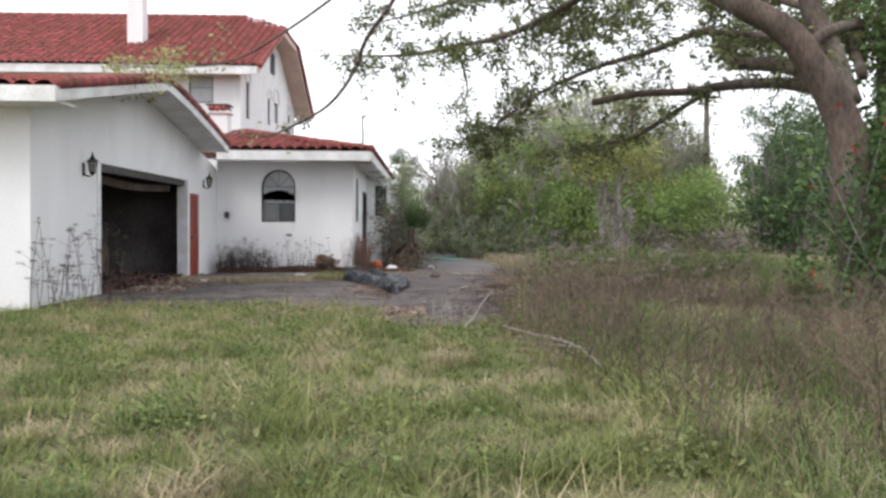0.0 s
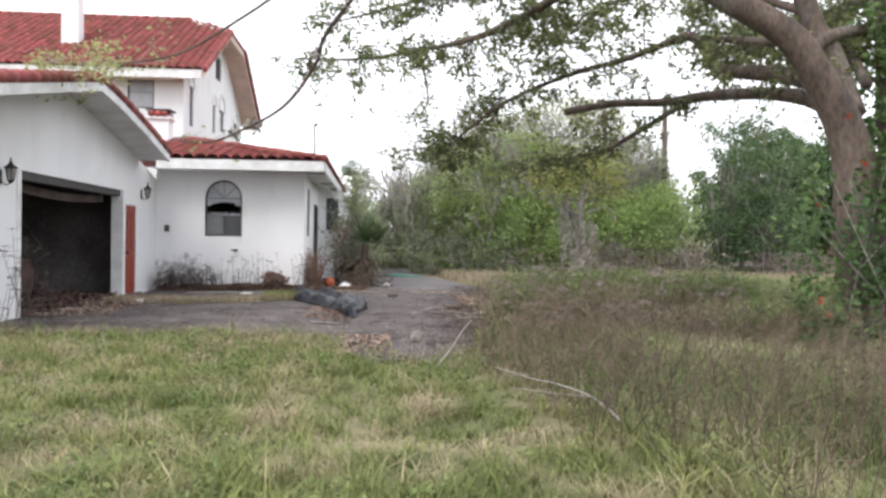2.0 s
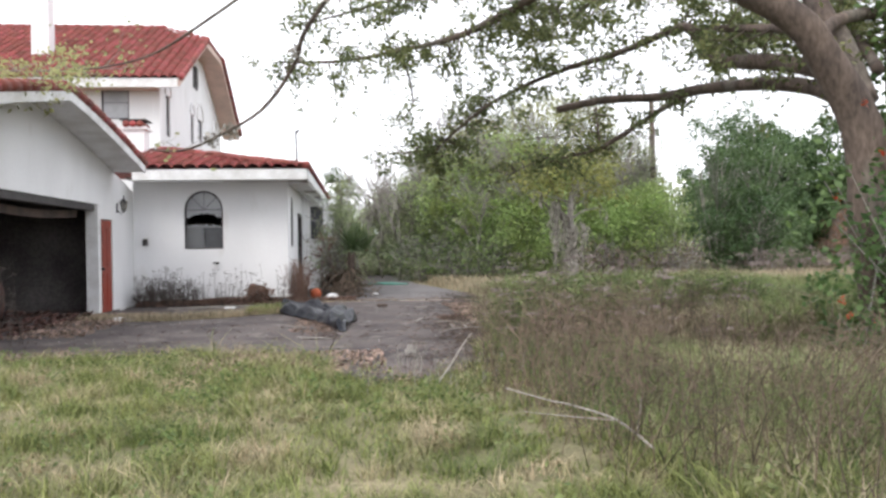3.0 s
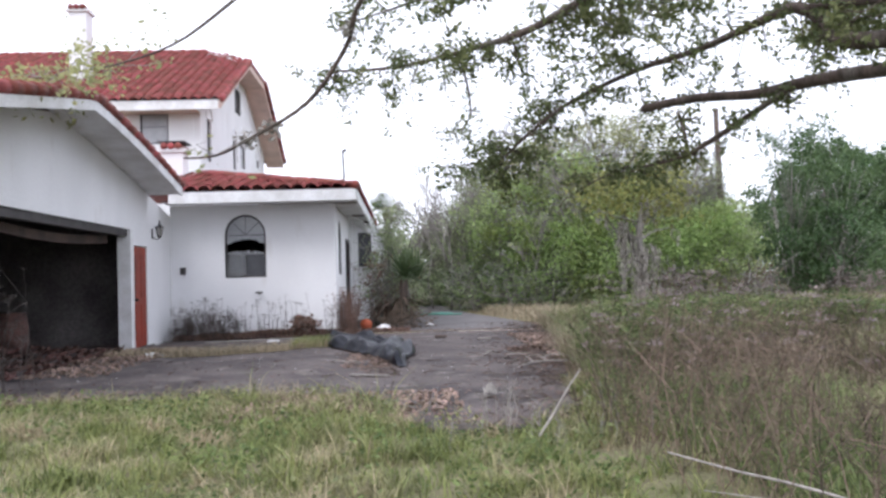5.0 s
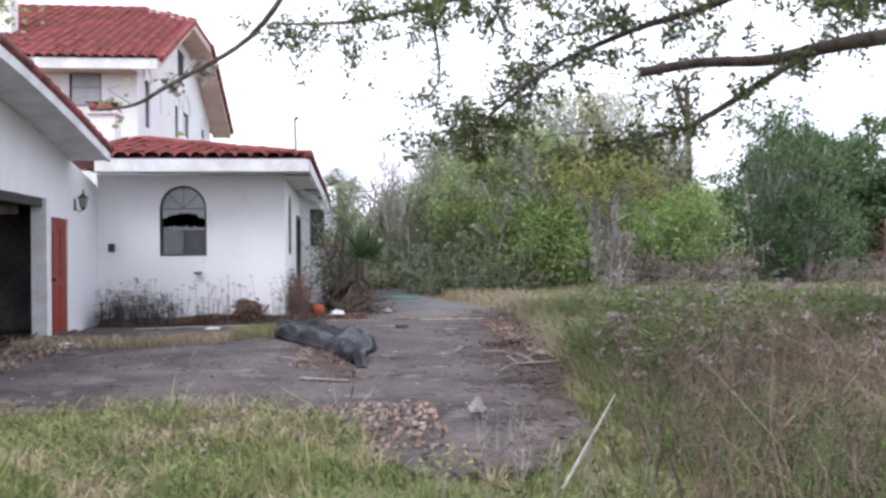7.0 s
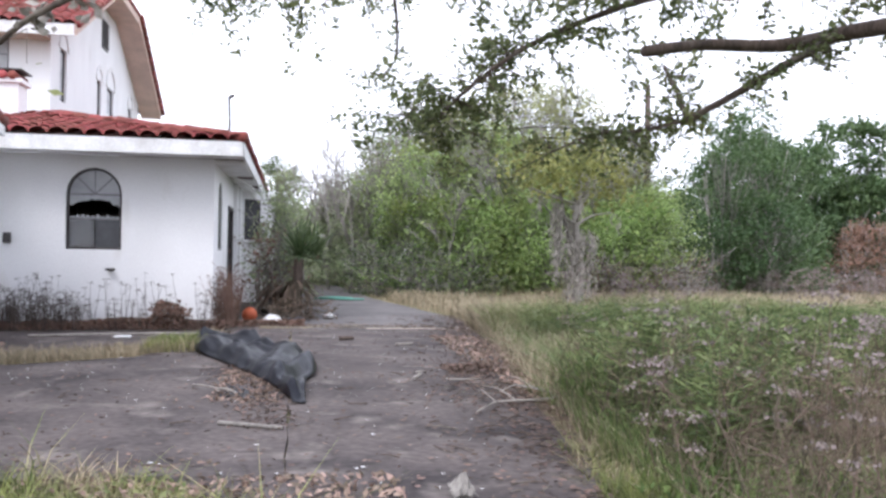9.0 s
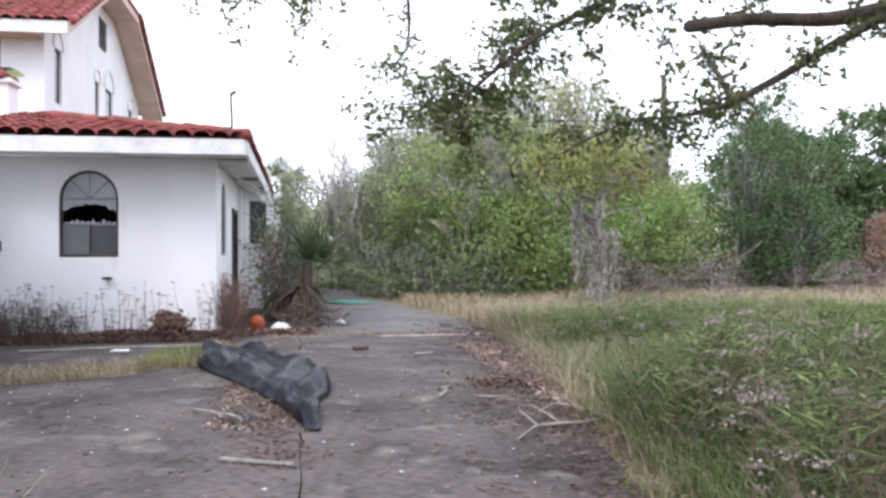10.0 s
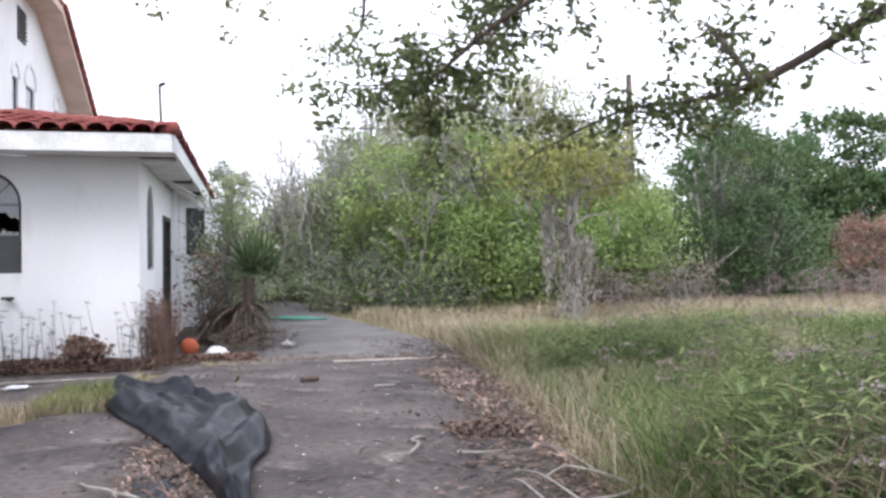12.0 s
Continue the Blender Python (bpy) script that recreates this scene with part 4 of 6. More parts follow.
def build_oak():
    rng = np.random.RandomState(21)
    oak = thing("oak_tree", (7.9, 13.3, 0), "large spreading oak with rough brown bark and vines", "tree")
    wood, leaves = Acc(), []
    limb(wood, [(7.6, 12.9, -0.1), (7.45, 12.85, 0.6), (7.24, 12.8, 1.4), (7.18, 12.8, 2.37), (7.02, 12.8, 2.9), (6.63, 12.75, 3.5), (6.25, 12.7, 3.93), (5.5, 12.8, 4.4),
                (4.8, 13.2, 4.9), (4.2, 14.2, 5.5)], 0.33, 0.12, 12)
    limb(wood, [(8.5, 13.6, -0.1), (8.35, 13.6, 2.7), (8.27, 13.6, 4.45), (8.2, 13.6, 7.0)], 0.36, 0.24, 12)
    limb(wood, [(7.24, 13.0, 3.0), (7.1, 13.3, 3.9), (6.98, 13.6, 4.5), (6.7, 14.2, 6.5)], 0.2, 0.12)
    l1 = limb(wood, [(7.25, 13.0, 2.95), (7.4, 14.2, 3.4), (7.35, 15.3, 3.7), (7.0, 17.0, 3.95), (6.6, 18.3, 4.03), (5.6, 18.3, 3.98), (4.57, 17.79, 3.72)], 0.13, 0.062)
    l1b = limb(wood, [(6.9, 17.5, 4.0), (6.5, 18.1, 3.72), (6.0, 18.5, 3.38), (5.54, 18.81, 3.1)], 0.055, 0.042, 8)
    l1c = limb(wood, [(5.6, 18.8, 3.14), (5.1, 19.1, 3.02), (4.6, 19.6, 3.0), (4.0, 20.2, 2.7)], 0.03, 0.008, 6)
    l1d = limb(wood, [(5.6, 18.8, 3.14), (5.75, 19.4, 3.6), (5.95, 20.25, 4.15)], 0.035, 0.028, 8)
    l2 = limb(wood, [(6.9, 12.8, 3.3), (6.9, 14.2, 3.77), (6.44, 15.3, 4.05), (6.49, 15.8, 4.42), (6.39, 16.3, 4.78), (6.33, 17.0, 4.91), (5.92, 18.8, 4.93), (4.94, 19.3, 4.7),
                     (3.74, 19.8, 4.2), (2.9, 19.8, 3.55), (2.5, 19.8, 3.15)], 0.13, 0.012)
    l3 = limb(wood, [(6.39, 16.3, 4.78), (6.52, 14.5, 4.32), (6.5, 12.9, 3.9)], 0.05, 0.07, 8)
    limb(wood, [(6.5, 12.7, 3.75), (7.14, 13.2, 4.12), (7.89, 13.4, 4.26), (8.2, 13.5, 4.3)], 0.09, 0.07, 8)
    l6 = limb(wood, [(4.8, 13.2, 4.9), (4.5, 15.3, 5.5), (3.7, 17.1, 5.3), (2.9, 18.6, 5.2), (1.9, 20.2, 5.3), (0.7, 21.2, 5.3), (-0.6, 21.8, 5.4)], 0.10, 0.02)
    l9 = limb(wood, [(1.9, 20.2, 5.3), (2.2, 21.8, 5.0), (2.3, 22.8, 4.6), (2.0, 23.1, 4.3)], 0.035, 0.01, 6)
    l10 = limb(wood, [(3.7, 17.1, 5.3), (4.4, 18.2, 5.6), (4.6, 19.4, 5.4), (4.4, 20.4, 5.2)], 0.05, 0.012, 6)
    l11 = limb(wood, [(4.5, 15.3, 5.5), (3.2, 16.2, 5.7), (1.6, 17.4, 5.5), (0.2, 18.2, 5.3)], 0.06, 0.012, 6)
    l7 = limb(wood, [(4.8, 13.2, 4.9), (3.2, 12.6, 5.5), (1.8, 12.3, 5.2), (1.1, 12.4, 4.6), (0.75, 12.6, 4.15), (0.42, 13.0, 3.8), (0.28, 13.3, 3.5), (-0.14, 13.6, 3.02), (-0.8, 13.8, 2.68),
                     (-1.3, 14.6, 2.65), (-1.85, 15.4, 2.75)], 0.042, 0.012, 8, 0.25)
    l12 = limb(wood, [(1.8, 12.3, 5.2), (0.5, 12.5, 4.6), (-0.6, 13.0, 4.0), (-1.6, 14.0, 3.75), (-2.9, 15.5, 3.9), (-4.4, 17.3, 4.25)], 0.025, 0.007, 6, 0.2)
    twig_leaves(l2, rng, wood, leaves, 60, 1.5, 26, 0.08, 0.1, start=0.35)
    twig_leaves(l2[-14:], rng, wood, leaves, 26, 1.0, 26, 0.075)
    twig_leaves(l1c, rng, wood, leaves, 34, 0.7, 11, 0.08, 0.2)
    twig_leaves(l1d, rng, wood, leaves, 16, 0.6, 10, 0.07, 0.0)
    twig_leaves(l1b, rng, wood, leaves, 16, 0.6, 10, 0.06)
    twig_leaves(l1, rng, wood, leaves, 8, 0.6, 12, 0.08, 0.0)
    twig_leaves(l6, rng, wood, leaves, 75, 1.2, 21, 0.075, 0.35, start=0.25)
    twig_leaves(l9, rng, wood, leaves, 16, 0.6, 13, 0.08)
    twig_leaves(l10, rng, wood, leaves, 34, 1.0, 21, 0.075)
    twig_leaves(l11, rng, wood, leaves, 50, 1.0, 21, 0.075, 0.3, start=0.2)
    twig_leaves(l3, rng, wood, leaves, 16, 0.8, 13, 0.08)
    twig_leaves(l2[:20], rng, wood, leaves, 14, 0.8, 12, 0.08)
    back = limb(wood, [(8.25, 13.6, 4.6), (8.8, 15.2, 5.2), (8.9, 17.5, 5.4), (8.2, 19.5, 5.2)], 0.12, 0.03, 8)
    twig_leaves(back, rng, wood, leaves, 60, 1.3, 26, 0.10, 0.2, start=0.2)
    side = limb(wood, [(6.98, 13.6, 4.5), (6.2, 15.0, 5.2), (5.2, 16.8, 5.5), (4.9, 18.5, 5.4)], 0.07, 0.02, 8)
    twig_leaves(side, rng, wood, leaves, 44, 1.1, 18, 0.09, 0.25, start=0.2)
    top = limb(wood, [(8.2, 13.6, 7), (7.4, 14.5, 8.5), (6, 16, 9)], 0.2, 0.05)
    twig_leaves(top, rng, wood, leaves, 60, 1.8, 26, 0.2)
    rear = limb(wood, [(7.4, 12.9, 3.4), (7.9, 14.4, 4.3), (8.2, 16.2, 4.9), (7.8, 18.0, 5.0)], 0.08, 0.02, 8)
    twig_leaves(rear, rng, wood, leaves, 60, 1.1, 22, 0.10, 0.1, start=0.25)
    part("trunk", wood, M_BARK, oak, smooth=True)
    part("crown", Acc().quads(leaf_quads(np.concatenate(leaves), 0.05, rng, 2.0, 0.3)), M_OAKLEAF, oak)
    # drooping spray of yellow-green leaves over the garage eave
    spray, sl = Acc(), []
    twig_leaves(l12[-8:], rng, spray, sl, 26, 0.9, 11, 0.11, -0.1, 0.007)
    twig_leaves(l7[-8:], rng, spray, sl, 3, 0.4, 2, 0.05, 0.0, 0.006)
    part("spray_twig", spray, M_TWIG, oak)["kind"] = "stuff"
    part("spray", Acc().quads(leaf_quads(np.concatenate(sl), 0.05, rng, 1.7)), M_YELLOWLEAF, oak, "yellow-green leaf spray")["kind"] = "stuff"
    for p in ((-0.8, 13.9, 2.72), (-0.55, 13.8, 2.8), (0.33, 13.2, 3.6), (0.75, 12.6, 4.15)):
        part("ball_moss", Acc().quads(leaf_quads(np.array(p) + rng.normal(0, 0.05, (40, 3)), 0.05, rng, 1.5)), M_MOSS, oak, "grey tuft of ball moss")["kind"] = "stuff"


def build_vine():
    rng = np.random.RandomState(31)
    pts = []
    vine = thing("trumpet_vine", (7, 12.3, 0), "green climbing vine with orange-red flowers on the oak", "vine")

    def spot():
        if rng.uniform() < 0.95:
            x, z = rng.uniform(6.3, 8.3), 2.9 * rng.uniform(0, 1)
            return np.array([x + (1.0 if x < 7.35 and z > 1.1 and rng.uniform() < 0.6 else 0), 12.3 + rng.normal(0, 0.2), z])
        s = rng.uniform(0, 1)
        return np.array([6.5 - 0.8 * s, 12.1 - 0.5 * s + rng.normal(0, 0.2), rng.uniform(1.3, 2.9) - 0.3 * s])

    for _ in range(170):
        pts.append(spot() + rng.normal(0, 0.13, (24, 3)))
    for _ in range(110):
        pts.append(np.array([8.1 + rng.normal(0, 0.32), 13.15, rng.uniform(1.8, 5.8)]) + rng.normal(0, 0.15, (22, 3)))
    for _ in range(30):
        b = spot()
        a = np.array([rng.uniform(6.6, 8.2), 12.4 + rng.normal(0, 0.15), -0.05])
        part("stem", Acc().tube([a, (a + b) / 2 + rng.normal(0, 0.15, 3), b], [0.016, 0.012, 0.006], 4), M_TWIG, vine)
    part("leaves", Acc().quads(leaf_quads(np.concatenate(pts), 0.062, rng, 1.8, 0.3)), M_VINE, vine)
    for _ in range(24):
        c = spot() + np.array([-0.05, -0.28, 0.05])
        part("flower", Acc().quads(leaf_quads(c + rng.normal(0, 0.018, (14, 3)), 0.026, rng, 1.6)), M_FLOWER, vine)


def build_moss_tree():
    rng = np.random.RandomState(41)
    x, y = 7.5, 28.4
    tree = thing("moss_tree", (x, y, 0), "small pale tree hung with grey Spanish moss", "tree")
    wood, strands, crown = Acc(), Acc(), []
    limb(wood, [(x, y, -0.1), (x + 0.05, y, 1.2), (x - 0.05, y, 2.4), (x + 0.1, y, 3.4)], 0.13, 0.04, 8, 0.25)
    limb(wood, [(x, y, 1.3), (x - 0.3, y + 0.05, 2.2), (x - 0.45, y, 3.1)], 0.07, 0.03, 6)

    def hang(base, length, wide, count):
        for _ in range(count):
            n = 12
            top = np.array(base) + rng.normal(0, wide, 3) * np.array([1, 1, 0.6])
            c = top + np.stack([rng.normal(0, 0.03, n), rng.normal(0, 0.03, n), -np.linspace(0, length * rng.uniform(0.5, 1), n)], 1)
            strands.quads(leaf_quads(c, 0.04, rng, 4.0, 2.5))

    for _ in range(10):
        z = rng.uniform(1.8, 3.0)
        a = rng.uniform(0, 6.28)
        tip = np.array([x + math.cos(a) * rng.uniform(0.5, 1.3), y + math.sin(a) * rng.uniform(0.4, 1), z + rng.uniform(0.3, 0.8)])
        limb(wood, [(x, y, z), (np.array([x, y, z]) + tip) / 2 + rng.normal(0, 0.1, 3), tip], 0.04, 0.012, 6)
        crown.append(tip + np.array([0, 0, 0.6]) + rng.normal(0, 0.42, (220, 3)) * np.array([1, 1, 0.6]))
        hang(tip, 0.5, 0.08, 2)
    hang((x - 0.48, y, 2.55), 1.8, 0.11, 46)
    hang((x - 0.25, y, 2.2), 0.8, 0.08, 8)
    hang((x + 0.05, y, 1.7), 1.5, 0.17, 95)
    hang((x + 0.35, y, 1.9), 0.7, 0.10, 10)
    part("trunk", wood, M_TWIG, tree, smooth=True)
    part("moss", strands, M_MOSS, tree, "hanging grey moss strands")
    part("crown", Acc().quads(leaf_quads(np.concatenate(crown), 0.085, rng, 1.7, 0, 0.4)), M_OLIVE, tree)


def palm(x, y, trunk_h, frond, n, seed, label):
    """A fan palm: rough trunk and folded fronds of narrow leaflets."""
    rng = np.random.RandomState(seed)
    tree = thing("palm", (x, y, 0), label, "palm")
    part("trunk", Acc().tube([(x, y, -0.1), (x + 0.05, y, trunk_h / 2), (x, y, trunk_h)], [0.16, 0.13, 0.15], 8, 0.2), M_BARK, tree, smooth=True)
    for k in range(n):
        a, e = 2.4 * k, radians(rng.uniform(-25, 75))
        d = np.array([math.cos(a) * math.cos(e), math.sin(a) * math.cos(e), math.sin(e)])
        base, hub = np.array([x, y, trunk_h]), np.array([x, y, trunk_h]) + d * frond * 0.45
        s = np.cross(d, [0, 0, 1.0])
        s /= np.linalg.norm(s)
        u = np.cross(s, d)
        f = Acc().tube([base, hub], [0.018, 0.012], 4)
        q = []
        for j in range(15):
            b = radians(-105 + 15 * j)
            tip = hub + (d * math.cos(b) + s * math.sin(b)) * frond * 0.55 + u * 0.05 * frond * math.cos(3 * b) - np.array([0, 0, 0.12 * frond])
            mid = (hub + tip) / 2 + np.array([0, 0, 0.06 * frond])
            w = np.cross(tip - hub, u)
            w = w / np.linalg.norm(w) * 0.019 * frond
            q.append([hub, mid + w, tip, mid - w])
        f.quads(np.array(q))
        part("frond", f, M_PALM, tree)


def build_yucca():
    rng = np.random.RandomState(51)
    plant = thing("spiky_palmetto", (0.75, 27.3, 0), "spiky green palmetto by the house corner, with dead skirts", "shrub")
    for cx, cy, h, m, k, nm in ((0.8, 27.3, 1.25, M_PALM, 130, "green_crown"), (1.15, 28.2, 1.2, M_PALM, 90, "green_crown"), (0.75, 27.2, 0.7, M_DEADWEED, 110, "dead_skirt"), (0.25, 28.0, 0.6, M_DEADWEED, 80, "dead_skirt")):
        q = []
        for _ in range(k):
            a, e = rng.uniform(0, 6.28), radians(rng.uniform(-10, 85) if nm[0] == "g" else rng.uniform(-60, 10))
            d = np.array([math.cos(a) * math.cos(e), math.sin(a) * math.cos(e), math.sin(e)])
            L = rng.uniform(0.6, 1.2)
            b = np.array([cx, cy, h]) + rng.normal(0, 0.06, 3)
            s = np.cross(d, [0, 0, 1.0])
            s = s / (np.linalg.norm(s) + 1e-6) * 0.03
            q.append([b, b + d * L * 0.5 + s, b + d * L - np.array([0, 0, 0.1]), b + d * L * 0.5 - s])
        part(nm, Acc().quads(np.array(q)), m, plant)
    part("stem", Acc().tube([(0.75, 27.3, -0.05), (0.8, 27.3, 1.2)], [0.12, 0.1], 8, 0.3), M_BARK, plant)
    clump_tree("shrub", "tangled twiggy shrub against the house side", 0.1, 28.2, 1.6, 1.3, M_BROWNLEAF, 52, 34, 10, 0.055, 0.05, 0.04, 5, 0.22, group="shrubs")
    clump_tree("shrub", "tangled twiggy shrub against the house side", 0.55, 31.8, 2.3, 1.5, M_MIDLEAF, 53, 34, 26, 0.07, 0.05, 0.05, 5, 0.25, group="shrubs")


def build_thicket():
    kinds = {"f": (M_FRESH, "bushy fresh green tree in the thicket"), "m": (M_MIDLEAF, "mid-green bushy tree in the thicket"),
             "d": (M_DARKLEAF, "dense dark green tree behind the field"), "y": (M_YELLOWLEAF, "thin yellow-green tree in the thicket")}
    rows = [  # kind, x, y, height, width
        ("m", 3.7, 38.0, 4.2, 2.8), ("f", 6.2, 34.6, 3.2, 3.2), ("f", 8.4, 34.2, 3.0, 3.2), ("f", 10.6, 34.2, 2.8, 3.0), ("f", 4.9, 36, 4.8, 3.8), ("f", 7.2, 35.5, 5.4, 4.4), ("f", 9.4, 35.5, 4.6, 4.0), ("m", 4.4, 40, 5.8, 4.0),
        ("y", 6.0, 38.0, 6.4, 4.8), ("y", 8.6, 37.2, 7.4, 5.6), ("m", 7.2, 40, 7.0, 5.0), ("m", 11.4, 36.8, 5.6, 4.0), ("f", 12.0, 34.8, 3.4, 3.2),
        ("y", 10.6, 38.6, 7.6, 5.2), ("d", 15.2, 35.5, 6.5, 3.6), ("d", 17.4, 36.5, 6.9, 4.0), ("d", 21.8, 42, 6.2, 5.2), ("d", 25.0, 42.5, 7.4, 5.6),
        ("d", 29, 42, 8.2, 6.0), ("d", 33, 41, 8.0, 6.0), ("m", 13.2, 39, 4.6, 3.6), ("d", 19.4, 43, 5.6, 5.0), ("m", 2.5, 44, 3.6, 3.2),
        ("d", 36.5, 38, 8.4, 6.5), ("m", 14, 46, 5.6, 6.0), ("d", 23, 48, 7.6, 6.5), ("d", 16.4, 34.6, 3.2, 4.0), ("d", 20.5, 41.2, 4.2, 4.6), ("d", 24.6, 41.2, 4.6, 5.4), ("d", 28.4, 41.2, 5.0, 5.6)]
    for i, (k, x, y, h, w) in enumerate(rows):
        m, label = kinds[k]
        n, per = {"f": (170, 72), "m": (150, 75), "y": (170, 45), "d": (80, 95) if y < 41 else (120, 110)}[k]
        clump_tree("tree", label, x, y, h, w, m, 100 + i, n, per, 0.07 if y < 41 else 0.11, 0.0 if h < 5 else 0.08, 0.045, 4, 0.36 if k != "d" else 0.27, flat=0.6 if k != "d" else 0.45, twigs=2 if k in "ym" else 0)
    for i, (x, y, h, w) in enumerate(((2.0, 39.5, 5.2, 4.0), (3.0, 38.4, 7.0, 4.6), (4.4, 37.6, 7.6, 4.4), (6.2, 35.5, 5.6, 3.4), (7.4, 34.6, 6.2, 3.6), (9.9, 34.4, 5.6, 3.6), (10.8, 35.6, 6.6, 3.4), (1.4, 40.5, 4.8, 3.4), (12.8, 37.5, 6.4, 3), (8.4, 33.6, 4.2, 3.2), (5.4, 34, 4.4, 3), (2.6, 37.2, 6.2, 4.4), (9.2, 36.0, 7.6, 4.2), (6.6, 36.6, 6.8, 4.0))):
        bare_tree(x, y, h, w, 200 + i)
    for i, (x, y, h, w) in enumerate(((3.4, 35.6, 1.5, 2.6), (4.6, 34.4, 1.5, 2.6), (5.8, 33.8, 1.2, 2.2), (9.8, 32.8, 1.1, 2.0), (12.5, 32.6, 1.2, 2.2))):
        clump_tree("shrub", "low dull grey-brown scrub at the thicket foot", x, y, h, w, M_DEADWEED if i > 2 else M_DARKLEAF, 240 + i, 50, 26, 0.05, 0.0, 0.03, 5, 0.3, group="scrub", twigs=3)
    clump_tree("dead_shrub", "rust-brown dead shrub in the field", 23.4, 38.5, 2.75, 4.2, M_RUST, 260, 90, 110, 0.055, 0.0, 0.04, 6, 0.26, group="", flat=0.3, twigs=3)
    # bare pole-like snag above the thicket
    snag = Acc().tube([(13.5, 38, -0.1), (13.55, 38, 4), (13.5, 38, 7.7)], [0.16, 0.13, 0.1], 8, 0.2)
    solo("dead_snag", snag, M_BARK, (13.5, 38, 0), "tall dead tree snag rising above the thicket", "tree snag", smooth=True)
    # distant belt of woods that closes the view
    rng = np.random.RandomState(300)
    c = []
    for k in range(620):
        x = rng.uniform(-130, 150)
        y = 85 + rng.uniform(-8, 8) + 0.1 * abs(x)
        h = rng.uniform(0.3, 2.2 if -14 < x < 10 else 6.5)
        c.append(np.array([x, y, h]) + rng.normal(0, 1.1, (60, 3)))
    c = np.concatenate(c)
    c[:, 2] = np.abs(c[:, 2])
    solo("distant_woods", Acc().quads(leaf_quads(c, 0.5, rng, 1.5)), M_MIDLEAF, (0, 0, 0), "green belt of woods in the distance", "woods", kind="stuff")


# ---- loose things ----
def build_tarp():
    """A stiff sheet of black plastic dropped in sharp folds that narrow into a tail."""
    near = smooth_line([(-0.66, 20.7, 0), (-0.5, 20.15, 0), (-0.17, 19.35, 0), (0.2, 18.3, 0), (0.35, 17.75, 0), (0.55, 17.1, 0), (0.68, 16.5, 0)], 14)
    far = smooth_line([(-0.74, 21.5, 0), (-0.3, 21.75, 0), (0.3, 20.9, 0), (0.82, 19.9, 0), (0.95, 18.5, 0), (0.80, 17.6, 0), (0.80, 16.45, 0)], 14)
    folds = (((-0.62, 21.2), (0.15, 21.0), 0.19, 0.42), ((0.15, 21.0), (0.80, 19.9), 0.16, 0.5), ((-0.5, 20.75), (0.0, 19.5), 0.15, 0.55), ((0.0, 19.5), (0.36, 18.1), 0.10, 0.6),
             ((0.72, 19.75), (0.42, 18.25), 0.20, 0.62), ((0.86, 18.7), (0.62, 17.75), 0.14, 0.6), ((0.40, 18.3), (0.56, 17.6), 0.16, 0.6), ((0.60, 17.5), (0.75, 16.65), 0.13, 0.9),
             ((-0.1, 20.6), (0.45, 19.6), 0.13, 0.7))
    n, m = len(near), 56
    pts = []
    for i in range(n):
        t = i / (n - 1)
        for j in range(m):
            u = j / (m - 1)
            q = np.array(near[i]) * (1 - u) + np.array(far[i]) * u
            q = q + np.array([0.035 * noise.noise(Vector((t * 12, u * 5, 1))), 0.06 * noise.noise(Vector((t * 12, u * 5, 7))), 0])
            w = q[:2] + 0.07 * np.array([noise.noise(Vector((q[0] * 2.2, q[1] * 1.6, 3))), noise.noise(Vector((q[0] * 2.2, q[1] * 1.6, 9)))])
            z = 0.03 + 0.03 * noise.noise(Vector((q[0] * 2.5, q[1] * 1.5, 5)))
            for a, b, high, slope in folds:
                a, b = np.array(a), np.array(b)
                k = np.clip(np.dot(w - a, b - a) / np.dot(b - a, b - a), 0, 1)
                dist = np.hypot((w[0] - a[0] - k * (b[0] - a[0])), 0.6 * (w[1] - a[1] - k * (b[1] - a[1])))
                z = max(z, 1.35 * high * (0.8 + 0.5 * noise.noise(Vector((k * 3, high * 50, 0)))) - 1.5 * slope * dist)
            fold = lambda v: abs((v % 1.0) * 2 - 1)
            g = 0.9 * noise.noise(Vector((q[0] * 1.1, q[1] * 0.7, 12)))
            z = 0.75 * z + 0.065 * fold(0.9 * q[0] + 0.55 * q[1] + g) ** 1.3 + 0.05 * fold(1.9 * q[0] - 0.62 * q[1] - 1.5 * g) + 0.012 * fold(3.3 * q[0] + 1.6 * q[1] + 2 * g)
            z += 0.022 * abs(noise.noise(Vector((q[0] * 5 + q[1] * 2.2, q[1] * 2.6, 4)))) + 0.012 * abs(noise.noise(Vector((q[0] * 11, q[1] * 6, 8))))
            rim = min(1.0, 0.25 + u * 8, 0.3 + (1 - u) * 7, t * 12, (1 - t) * 14)
            pts.append((q[0], q[1], 0.012 + max(0.0, rim) * max(z, 0.01)))
    acc = Acc().add(pts, [(i * m + j, i * m + j + 1, (i + 1) * m + j + 1, (i + 1) * m + j) for i in range(n - 1) for j in range(m - 1)])
    ob = solo("plastic_sheet", acc, M_TARP, (0.4, 19, 0), "crumpled black plastic sheet lying on the driveway", "tarp", smooth=True)
    thick = ob.modifiers.new("thickness", "SOLIDIFY")
    thick.thickness = 0.004
    crumpled("plastic_scrap", 0.17, 17.25, 0.3, 0.75, 0.03, M_TARP, "torn scrap of black plastic beside the sheet", "plastic scrap", 511)


